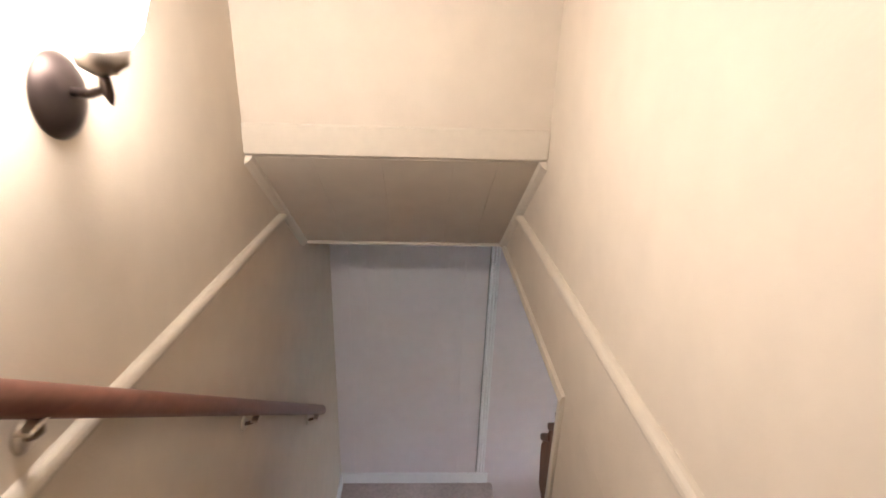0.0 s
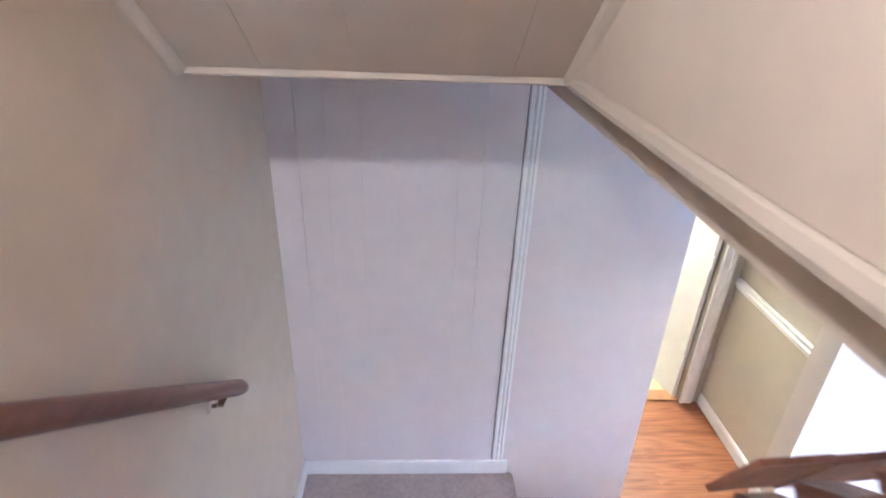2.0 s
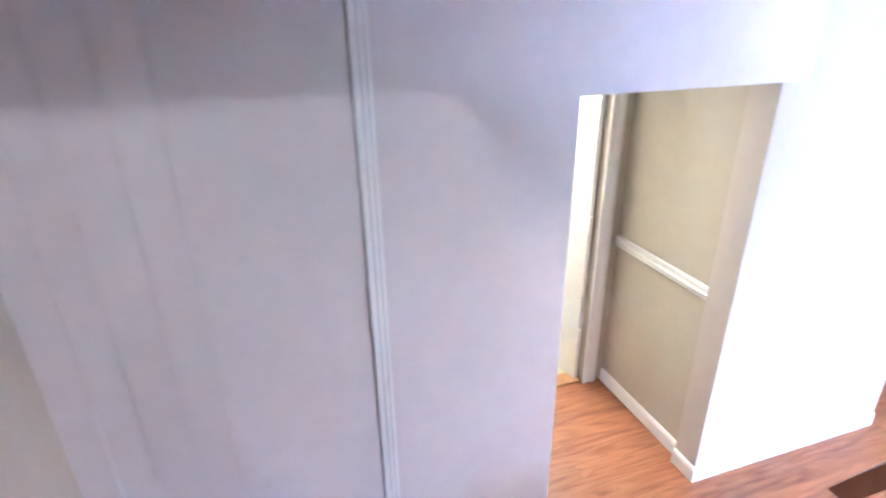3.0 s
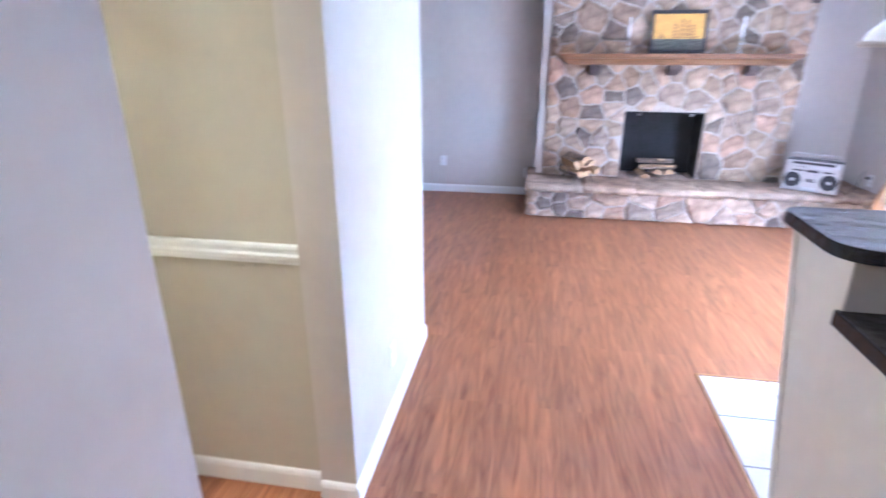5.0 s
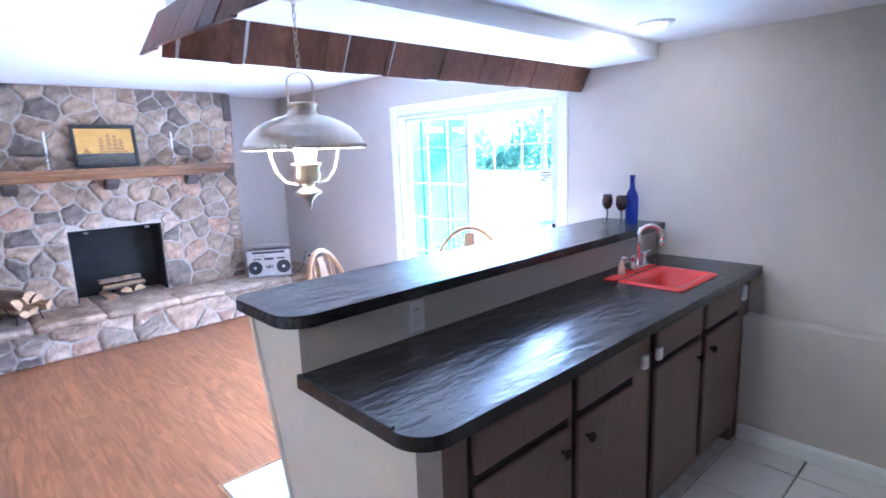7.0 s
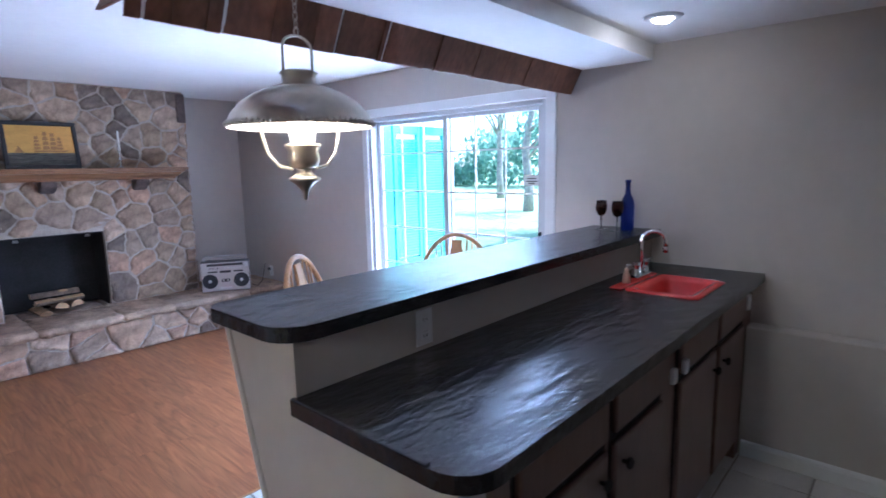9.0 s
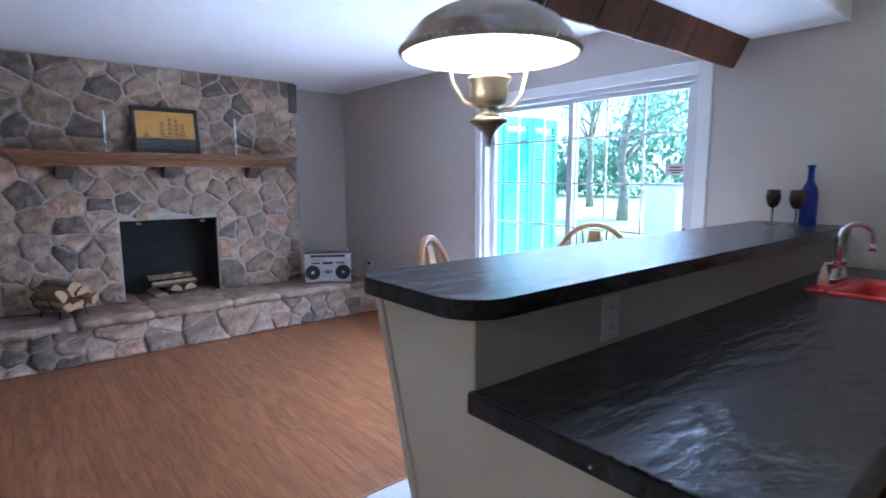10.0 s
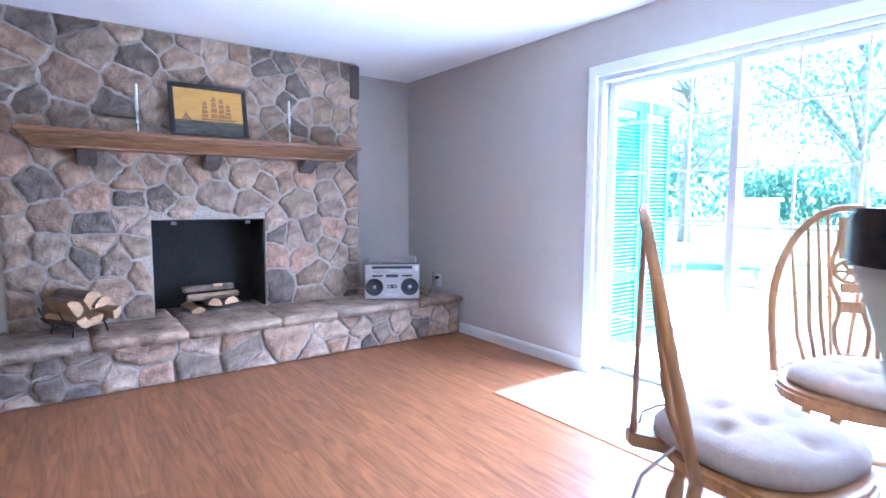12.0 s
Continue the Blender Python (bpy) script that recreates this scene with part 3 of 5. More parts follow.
bm = prism([(KY, 0), (KY + 0.008, 0), (KY + 0.345, 1.099), (KY, 1.099)], KX, XR - 0.001, m=ZY, bm=bmesh.new())
knee = setting("wall_bar", bm, PAINT, "warm grey bar wall leaning out under the bar top")
moulding("trim_bar_edge", (KX - 0.001, KY + 0.010, 0), (KX - 0.001, KY + 0.347, 1.099), (-1, 0, 0), (0, 0.956, -0.293), [(0, -0.016), (0.006, -0.014), (0.006, 0.008), (0, 0.010)], PAINT)
bar_top = thing("bar_counter", "black slate-look laminate bar top with rounded end", "bar top", (3.8, 2.4, 1.08))
bar_top.matrix_world = Matrix.Identity(4)
part("edge_band", prism(rounded(2.602, XR - 0.002, 2.245, 2.655, 0.10, 0.06), 1.10, 1.137, bevel=0.002), COUNTER, bar_top, "black rounded edge band")
part("surface", prism(rounded(2.6035, XR - 0.003, 2.2465, 2.6535, 0.10, 0.06), 1.1372, 1.14), COUNTER, bar_top)

work = thing("worktop", "black slate-look laminate worktop with a rounded front corner", "worktop")
SX0, SX1, SY_0, SY_1 = 4.25, 4.665, 1.83, 2.125
bm = prism([(2.640 + 0.10 - 0.10 * math.sin(radians(15 * k)), 1.722 + 0.10 - 0.10 * math.cos(radians(15 * k))) for k in range(7)] + [(2.640, 2.294), (XR - 0.002, 2.294), (XR - 0.002, 1.722)], 0.908, 0.948)
cut = mesh("cut", box(SX0 + 0.012, SX1 - 0.012, SY_0 + 0.012, SY_1 - 0.012, 0.8, 1.0), COUNTER)
top = part("top", bm, COUNTER, work)
tool = new("cut", cut)
mod = top.modifiers.new("sink_hole", "BOOLEAN")
mod.object, mod.solver = tool, "EXACT"
bpy.context.view_layer.update()
solid = bpy.data.meshes.new_from_object(top.evaluated_get(bpy.context.evaluated_depsgraph_get()))
top.modifiers.clear()
top.data = solid
bpy.data.objects.remove(tool)
part("end_lip", box(2.640, 2.655, 1.83, 2.293, 0.9485, 0.9535, 0.002), COUNTER, work)
setting("wall_bar_end", box(KX, 2.741, 1.765, KY - 0.0001, 0, 0.907), PAINT, "warm grey end panel of the bar")


def cabinet(x0, x1, knob, inset=0.022, high=0.907, name="base_cabinet"):
    th = thing(name, "dark brown painted base cabinet under the worktop", "cabinet", (x0, 0, 0), 0, "base cabinets under the bar")
    w = x1 - x0
    part("body", box(0, w, 1.775, 2.293, 0.10, high), CABINET, th)
    part("toe_kick", box(0, w, 1.83, 2.293, 0, 0.099), CABINET, th)
    dr = part("drawer_front", box(inset, w - 0.022, 1.755, 1.7745, 0.755, 0.88, 0.008, seg=2), CABINET, th)
    do = part("door", box(inset, w - 0.022, 1.755, 1.7745, 0.135, 0.725, 0.008, seg=2), CABINET, th)
    # Black plate draws the shade round the drawer and door fronts.
    part("shadow_gap", box(inset - 0.012, w - 0.010, 1.7742, 1.7752, 0.12, 0.895), BLACK, th)
    if knob:
        bm = lathe([(0.006, 0), (0.006, 0.012), (0.015, 0.016), (0.018, 0.024), (0.012, 0.030), (0, 0.031)], 12)
        bm.transform(Matrix.Translation((w - 0.07 if knob > 0 else 0.07, 1.755, 0.655)) @ Matrix.Rotation(radians(90), 4, "X"))
        part("knob", bm, BLACK, do, "dark round knob", smooth=True)
    return th


for x0, x1, kn in ((2.742, 3.31, 1), (3.312, 3.73, -1), (3.86, 4.35, 1), (4.352, 4.83, -1)):
    cabinet(x0, x1, kn, 0.108 if x0 < 3 else 0.022, 0.80 if x0 > 3.8 else 0.907)
filler = thing("cabinet_post", "dark brown filler post between cabinets with white latches", "cabinet")
part("post", box(3.732, 3.858, 1.775, 2.293, 0, 0.907), CABINET, filler)
for x in (3.755, 3.872):
    part("latch", box(x - 0.018, x + 0.018, 1.733, 1.7535, 0.77, 0.825, 0.008, seg=2), TRIM, filler, "white plastic child latch")
end_post = thing("cabinet_post", "dark brown filler post between the last cabinet and the wall", "cabinet")
part("post", box(4.832, 4.997, 1.775, 2.293, 0, 0.907), CABINET, end_post)
la = thing("cabinet_latch", "white plastic child latch", "latch")
part("plate", box(4.86, 4.895, 1.754, 1.7745, 0.78, 0.86, 0.006), TRIM, la)

RED = material("red_enamel", (0.52, 0.035, 0.03), 0.18, var=0.05, scale=5)
sink = thing("bar_sink", "glossy red enamel bar sink let into the worktop", "sink")
bm = bmesh.new()
loops = []
for inset, z in ((-0.012, 0.9485), (-0.010, 0.955), (0.012, 0.957), (0.03, 0.952), (0.045, 0.93), (0.065, 0.83), (0.10, 0.82)):
    ring = []
    x0, x1, y0, y1 = SX0 + inset, SX1 - inset, SY_0 + inset, SY_1 - inset
    r = 0.035
    for cx, cy, a0 in ((x1 - r, y1 - r, 0), (x0 + r, y1 - r, 90), (x0 + r, y0 + r, 180), (x1 - r, y0 + r, 270)):
        for k in range(5):
            a = radians(a0 + 22.5 * k)
            ring.append(bm.verts.new((cx + r * math.cos(a), cy + r * math.sin(a), z)))
    loops.append(ring)
for a, b in zip(loops, loops[1:]):
    for k in range(20):
        bm.faces.new([a[k], a[(k + 1) % 20], b[(k + 1) % 20], b[k]])
bm.faces.new(loops[-1])
part("basin", bm, RED, sink, smooth=True)
part("ledge", box(SX0 - 0.01, SX1 + 0.01, SY_1 + 0.013, SY_1 + 0.075, 0.9485, 0.956, 0.003), RED, sink)
bm = lathe([(0, 0.004), (0.02, 0.004), (0.024, 0.0)], 16, bm=bmesh.new(), m=Matrix.Translation((4.51, 2.0, 0.8215)))
part("drain", bm, CHROME, sink, smooth=True)

fau = thing("faucet", "chrome gooseneck bar faucet with two handles", "faucet", (4.53, 2.172, 0.9565))
part("base_plate", box(-0.085, 0.085, -0.022, 0.022, 0, 0.018, 0.008, seg=2), CHROME, fau)
pts = [(0, 0, 0.018), (0, 0, 0.15)] + [(0.05 * (1 - math.cos(radians(a))) * 0.75, -0.05 * (1 - math.cos(radians(a))) * 0.9, 0.17 + 0.055 * math.sin(radians(a))) for a in range(0, 181, 20)] + [(0.075, -0.09, 0.14)]
part("spout", tube(pts, 0.011, 12), CHROME, fau, smooth=True)
part("aerator", lathe([(0, 0), (0.014, 0), (0.014, 0.028), (0.011, 0.03)], 14, bm=bmesh.new(), m=Matrix.Translation((0.075, -0.09, 0.118))), CHROME, fau, smooth=True)
for sx in (-0.06, 0.06):
    h = part("handle", lathe([(0.018, 0), (0.016, 0.02), (0.010, 0.03), (0.016, 0.045), (0.018, 0.06), (0, 0.065)], 14, bm=bmesh.new(), m=Matrix.Translation((sx, 0, 0.018))), CHROME, fau, smooth=True)
    part("lever", tube([(sx, 0, 0.07), (sx * 1.6, -0.02, 0.085)], 0.005, 8), CHROME, h, smooth=True)
soap = thing("soap_dispenser", "small clear soap dispenser by the sink", "dispenser", (4.36, 2.17, 0.9565))
part("body", lathe([(0, 0), (0.018, 0), (0.018, 0.03), (0.012, 0.05), (0.008, 0.07), (0, 0.07)], 14, bm=bmesh.new(), m=Matrix.Identity(4)), material("cream_plastic", (0.72, 0.52, 0.42), 0.4), soap, smooth=True)
part("pump", tube([(0, 0, 0.07), (0, 0, 0.085), (0.012, -0.02, 0.085)], 0.004, 8), TRIM, soap, smooth=True)


def wall_plate(place, turn, label, wide=0.072, tall=0.115, sockets=2):
    th = thing("outlet", label, "outlet", place, turn)
    plate = part("plate", box(-wide / 2, wide / 2, -0.006, -0.0005, -tall / 2, tall / 2, 0.002), TRIM, th)
    for k in range(sockets):
        z = 0.026 * (1 if k else -1)
        so = part("socket", box(-0.016, 0.016, -0.0085, -0.0061, z - 0.014, z + 0.014, 0.002), TRIM, th)
        for sx in (-0.006, 0.006):
            part("slot", box(sx - 0.001, sx + 0.001, -0.0092, -0.0086, z - 0.005, z + 0.005), BLACK, so)
    return th


wall_plate((3.12, KY, 1.02), 0, "white outlet on the bar wall above the worktop")
wall_plate((0.765, YB, 0.37), 0, "white outlet low on the grey wall")
wall_plate((1.23, 2.85, 0.32), 90, "white outlet low on the white partition")
wall_plate((XR, 6.45, 0.42), -90, "white outlet above the hearth with a black plug")
wall_plate((1.74, YB, 0.26), 0, "white outlet beside the stone hearth")

BLUE = glass("cobalt_glass", (0.012, 0.03, 0.30), 0.02)
AMBER = glass("amber_glass", (0.22, 0.08, 0.03), 0.03)
CLEAR = glass("clear_glass", (0.95, 0.97, 0.97), 0.0)
bot = thing("bottle", "cobalt blue glass bottle standing on the bar top", "bottle", (4.86, 2.385, 1.1405))
part("body", lathe([(0, 0), (0.034, 0), (0.037, 0.008), (0.037, 0.145), (0.030, 0.175), (0.015, 0.205), (0.013, 0.262), (0.017, 0.265), (0.017, 0.278), (0.010, 0.280), (0, 0.280)], 20, bm=bmesh.new(), m=Matrix.Identity(4)), BLUE, bot, smooth=True)
for px, py in ((4.82, 2.52), (4.785, 2.41)):
    g = thing("wine_glass", "stemmed wine glass with a dark amber bowl", "wine glass", (px, py, 1.1405), 0, "wine glasses on the bar")
    part("foot", lathe([(0, 0), (0.032, 0), (0.032, 0.003), (0.006, 0.006), (0.0045, 0.012), (0.0045, 0.075), (0, 0.076)], 18, bm=bmesh.new(), m=Matrix.Identity(4)), CLEAR, g, "clear glass stem and foot", smooth=True)
    part("bowl", lathe([(0.004, 0.0765), (0.018, 0.083), (0.030, 0.105), (0.033, 0.13), (0.028, 0.165), (0.0265, 0.165), (0.031, 0.13), (0.028, 0.107), (0.016, 0.086), (0, 0.081)], 20, bm=bmesh.new(), m=Matrix.Identity(4)), AMBER, g, "dark amber glass bowl", smooth=True)

# valance round the boxed beam
val = thing("valance", "dark walnut board valance leaning out below the boxed beam", "valance")
rng = random.Random(5)


def valance_run(a, b, out, cuts):
    a, b, o = Vector(a), Vector(b), Vector(out)
    d = (b - a).normalized()
    length, x, k = (b - a).length, 0.0, 0
    while x < length - 0.01:
        w = min(rng.choice((0.07, 0.10, 0.13, 0.16)), length - x)
        for c in cuts:
            if x < c - 0.005 < x + w:
                w = c - 0.005 - x
        bm = bmesh.new()
        t0 = rng.uniform(-0.003, 0.003)
        vs = []
        for s in (x + 0.0003, x + w - 0.0003):
            p = a + d * s
            for lo, th in ((0, 0), (0, 0.012), (1, 0.012), (1, 0)):
                vs.append(bm.verts.new(p + o * ((0.07 if lo == 0 else 0.0) + th + t0) + Vector((0, 0, (1.932 if lo == 0 else 2.068) + (t0 if lo == 0 else 0)))))
        for f in ((0, 1, 2, 3), (4, 5, 6, 7), (0, 1, 5, 4), (1, 2, 6, 5), (2, 3, 7, 6), (3, 0, 4, 7)):
            bm.faces.new([vs[i] for i in f])
        part("board", bm, SHAKE, val)
        x += w
        for c in cuts:
            if abs(x - (c - 0.005)) < 1e-4:
                x += 0.01
                bm = bmesh.new()
                vs = [bm.verts.new(a + d * s + o * (0.072 if lo == 0 else 0.002) + Vector((0, 0, 1.935 if lo == 0 else 2.066))) for s, lo in ((c - 0.008, 0), (c + 0.008, 0), (c + 0.008, 1), (c - 0.008, 1))]
                f = bm.faces.new(vs)
                r = bmesh.ops.extrude_face_region(bm, geom=[f])
                for v in r["geom"]:
                    if isinstance(v, bmesh.types.BMVert):
                        v.co += o * 0.002
                part("strip", bm, TRIM, val, "pale strip between boards")


valance_run((2.535, 2.747, 0), (4.997, 2.747, 0), (0, 1, 0), (0.045, 0.27, 0.69, 0.92))
valance_run((2.54, 2.80, 0), (2.69, 0.79, 0), (-1, 0, 0), ())
part("rail", box(2.555, 4.997, 2.744, 2.767, 2.069, 2.105, 0.004), DARKWOOD, val, "dark top rail")
part("end_cap", prism([(2.765, 2.05), (2.79, 1.94), (2.98, 1.88), (2.98, 2.315), (2.93, 2.31), (2.885, 2.27), (2.83, 2.18), (2.765, 2.07)], -0.735, -0.712, m=ZX, bm=bmesh.new()), SHAKE, val, "brown end board")
for xa, za, w in ((2.76, 2.08, 0.11), (2.82, 2.17, 0.11), (2.875, 2.255, 0.08)):
    own = box(0, w, 0.709, 0.76, 0, 0.022, 0.004)
    own.transform(Matrix.Translation((xa, 0, za)) @ Matrix.Rotation(radians(-38), 4, "Y"))
    part("step_board", own, DARKWOOD, val, "dark stepped board")

# ceiling light
spot = thing("ceiling_light", "round white flush ceiling light, lit", "ceiling light", (4.47, 2.09, 2.145))
part("ring", lathe([(0.05, -0.012), (0.075, -0.012), (0.085, -0.001), (0.05, -0.001)], 28, bm=bmesh.new(), m=Matrix.Identity(4)), TRIM, spot, smooth=True)
part("bulb", lathe([(0, -0.03), (0.03, -0.024), (0.045, -0.010), (0.045, -0.002), (0, -0.002)], 24, bm=bmesh.new(), m=Matrix.Identity(4)), material("lit_bulb", (1, 0.9, 0.7), 0.4, emit=(1, 0.86, 0.62), power=9), spot, smooth=True)

# pendant lamp
BRASS = material("brass", (0.66, 0.60, 0.50), 0.30, metal=0.9, var=0.06, scale=5)
ENAMEL = material("shade_enamel", (0.85, 0.78, 0.62), 0.5, var=0.02)
NARROW = Matrix.Diagonal((0.885, 0.885, 0.88, 1))
pen = thing("pendant_lamp", "brass oil-style pendant lamp with a wide domed shade, lit", "pendant lamp", (2.785, 2.39, 1.625))
sh = part("shade", lathe([(0.207, -0.006), (0.200, 0.008), (0.188, 0.030), (0.185, 0.036), (0.160, 0.062), (0.125, 0.085), (0.085, 0.102), (0.052, 0.110), (0.052, 0.112), (0.086, 0.105), (0.128, 0.088), (0.164, 0.066), (0.190, 0.038), (0.196, 0.030), (0.205, 0.010), (0.212, -0.006)], 48, bm=bmesh.new(), m=NARROW), BRASS, pen, smooth=True)
part("lining", lathe([(0.2065, -0.0065), (0.199, 0.0075), (0.187, 0.0295), (0.159, 0.061), (0.124, 0.084), (0.084, 0.101), (0.05, 0.109), (0.05, 0.1085), (0.084, 0.1), (0.123, 0.083), (0.158, 0.06), (0.186, 0.0285), (0.198, 0.0065), (0.2055, -0.007)], 48, bm=bmesh.new(), m=NARROW), ENAMEL, sh, "cream enamel lining", smooth=True)
bm = bmesh.new()
for k in range(72):
    a = math.tau * k / 72
    lathe([(0, -0.009), (0.0065, 0), (0, 0.009)], 6, bm=bm, m=Matrix.Translation((0.1855 * math.cos(a), 0.1855 * math.sin(a), 0.001)))
part("beading", bm, BRASS, sh, "beaded rim")
part("crown", lathe([(0.047, 0.092), (0.049, 0.100), (0.043, 0.106), (0.043, 0.124), (0.049, 0.130), (0.043, 0.134), (0.02, 0.136), (0, 0.136)], 24, bm=bmesh.new(), m=Matrix.Identity(4)), BRASS, pen, smooth=True)
bm = tube([(0.043, 0, 0.12), (0.043, 0, 0.18)] + [(0.043 * math.cos(radians(a)), 0, 0.19 + 0.032 * math.sin(radians(a))) for a in range(10, 180, 16)] + [(-0.043, 0, 0.18), (-0.043, 0, 0.12)], 0.0035, 8)
part("bail", bm, BRASS, pen, smooth=True)
for s in (1, -1):
    pts = [(s * 0.116, 0, 0.065), (s * 0.118, 0, 0.03), (s * 0.116, 0, -0.025), (s * 0.102, 0, -0.072), (s * 0.072, 0, -0.104), (s * 0.035, 0, -0.112)]
    part("arm", tube(pts, [0.004, 0.006, 0.008, 0.008, 0.007, 0.005], 8, flat=0.5), ENAMEL, pen, "cream curved arm", smooth=True)
part("burner", lathe([(0.014, -0.112), (0.036, -0.105), (0.042, -0.085), (0.038, -0.065), (0.045, -0.055), (0.045, -0.048), (0.02, -0.046), (0, -0.046)], 24, bm=bmesh.new(), m=Matrix.Identity(4)), BRASS, pen, smooth=True)
part("font", lathe([(0, -0.195), (0.006, -0.19), (0.008, -0.175), (0.012, -0.165), (0.026, -0.150), (0.040, -0.142), (0.042, -0.136), (0.030, -0.130), (0.018, -0.120), (0.022, -0.112), (0, -0.112)], 24, bm=bmesh.new(), m=Matrix.Identity(4)), BRASS, pen, "polished brass oil font and finial", smooth=True)
CHIM = glass("frosted_glass", (1, 0.95, 0.85), 0.35)
part("chimney_glass", lathe([(0.030, -0.046), (0.034, -0.02), (0.038, 0.0), (0.034, 0.03), (0.026, 0.06), (0.024, 0.06), (0.032, 0.03), (0.036, 0.0), (0.032, -0.02), (0.028, -0.046)], 24, bm=bmesh.new(), m=Matrix.Identity(4)), CHIM, pen, "clear glass chimney", smooth=True)
bulb = part("bulb", lathe([(0, -0.03), (0.014, -0.02), (0.017, 0.0), (0.010, 0.02), (0.006, 0.03), (0, 0.032)], 14, bm=bmesh.new(), m=Matrix.Identity(4)), material("pendant_glow", (1, 0.9, 0.7), 0.4, emit=(1, 0.82, 0.55), power=40), pen, smooth=True)
bm = bmesh.new()
for k in range(11):
    z = 0.232 + 0.019 * k
    pts = [(0.006 * math.cos(a), 0, 0.012 * math.sin(a)) for a in [math.tau * j / 8 for j in range(8)]]
    own = tube(pts, 0.0015, 5, closed=True)
    join(bm, own, Matrix.Translation((0, 0, z)) @ Matrix.Rotation(radians(90 * (k % 2)), 4, "Z"))
part("chain", bm, BRASS, pen)
part("canopy", lathe([(0, 0.425), (0.02, 0.426), (0.045, 0.434), (0.05, 0.4395), (0, 0.4395)], 20, bm=bmesh.new(), m=Matrix.Identity(4)), BRASS, pen, smooth=True)
for name in ("chimney_glass", "bulb"):
    for o in pen.children:
        if o.name.startswith(name):
            o.visible_shadow = False
for o in spot.children:
    if o.name.startswith("bulb"):
        o.visible_shadow = False

# stair handrail and sconce
AGED = material("aged_brass", (0.20, 0.15, 0.10), 0.4, metal=0.85, var=0.1)
hr = thing("handrail", "mahogany brown round handrail on brass brackets", "handrail")
sl = 0.808
bm = tube([(2.01, -0.113, 1.592), (2.035, -0.113, 1.614), (3.2, -0.113, 1.626 + 1.15 * sl), (4.9, -0.113, 1.626 + 2.85 * sl)], [0.017, 0.0215, 0.0215, 0.0215], 16)
part("rail", bm, material("mahogany", (0.16, 0.068, 0.045), 0.32, var=0.15, scale=6, stretch=(0.2, 1, 1)), hr, smooth=True)
for x in (2.13, 2.84, 3.53, 4.5):
    z = 1.626 + (x - 2.05) * sl - 0.026
    br = part("bracket", tube([(x, -0.113, z), (x - 0.005, -0.12, z - 0.022), (x - 0.02, -0.14, z - 0.042), (x - 0.03, SY0 + 0.004, z - 0.055)], 0.006, 8), AGED, hr, "aged brass bracket", smooth=True)
    part("rosette", lathe([(0, 0.008), (0.016, 0.006), (0.022, 0), (0, 0)], 14, bm=bmesh.new(), m=Matrix.Translation((x - 0.03, SY0, z - 0.055)) @ Matrix.Rotation(radians(-90), 4, "X")), BRASS, br, smooth=True)
    part("saddle", box(x - 0.03, x + 0.03, -0.123, -0.103, z - 0.004, z + 0.002, 0.002), BRASS, br)

sc = thing("wall_sconce", "dark bronze wall sconce with a bright frosted shade, lit", "wall light", (3.285, SY0, 3.135), 0)
BRONZE = material("dark_bronze", (0.06, 0.045, 0.04), 0.4, metal=0.8, var=0.08)
bm = lathe([(0, 0.022), (0.02, 0.022), (0.045, 0.014), (0.058, 0.004), (0.06, 0.0), (0, 0)], 28, bm=bmesh.new(), m=Matrix.Rotation(radians(-90), 4, "X"))
part("backplate", bm, BRONZE, sc, smooth=True)
part("arm", tube([(0, 0.02, 0.005), (0.01, 0.05, 0.004), (0.02, 0.075, 0.012), (0.028, 0.085, 0.035)], 0.007, 10), BRONZE, sc, smooth=True)
part("cup", lathe([(0, 0), (0.012, 0), (0.03, 0.012), (0.034, 0.035), (0.03, 0.035), (0, 0.01)], 20, bm=bmesh.new(), m=Matrix.Translation((0.028, 0.085, 0.03))), material("pewter", (0.35, 0.31, 0.27), 0.3, metal=0.9), sc, smooth=True)
part("knob", tube([(0.028, 0.085, 0.03), (0.028, 0.085, 0.005), (0.026, 0.086, -0.008)], [0.005, 0.007, 0.002], 8), BRONZE, sc, smooth=True)
shade = part("shade", lathe([(0.03, 0.06), (0.05, 0.085), (0.065, 0.13), (0.068, 0.18), (0.066, 0.18), (0.06, 0.13), (0.046, 0.088), (0.026, 0.064)], 28, bm=bmesh.new(), m=Matrix.Translation((0.028, 0.085, 0.0))), material("lit_shade", (1, 0.93, 0.8), 0.5, emit=(1, 0.84, 0.62), power=4), sc, "glowing frosted glass shade", smooth=True)
shade.visible_shadow = False
# ---- sliding door ----
sd = tagged(thing("door_sliding", "aluminium sliding patio door with white grid bars", "door", kind="structure"), "", "door")
part("casing", box(XR - 0.018, XR - 0.0005, DY0 - 0.075, DY0 - 0.002, 0, DZ + 0.07, 0.004), TRIM, sd, "white door casing")
part("casing", box(XR - 0.018, XR - 0.0005, DY1 + 0.002, DY1 + 0.07, 0, DZ + 0.07, 0.004), TRIM, sd, "white door casing")
part("casing", box(XR - 0.020, XR - 0.0005, DY0 - 0.002, DY1 + 0.002, DZ + 0.002, DZ + 0.072, 0.004), TRIM, sd, "white door casing")
for y0, y1, z0, z1 in ((DY0, DY0 + 0.03, 0, DZ), (DY1 - 0.03, DY1, 0, DZ), (DY0 + 0.03, DY1 - 0.03, DZ - 0.03, DZ), (DY0 + 0.03, DY1 - 0.03, 0, 0.03)):
    part("frame", box(XR + 0.005, XR + 0.13, y0, y1, z0, z1, 0.003), ALU, sd)
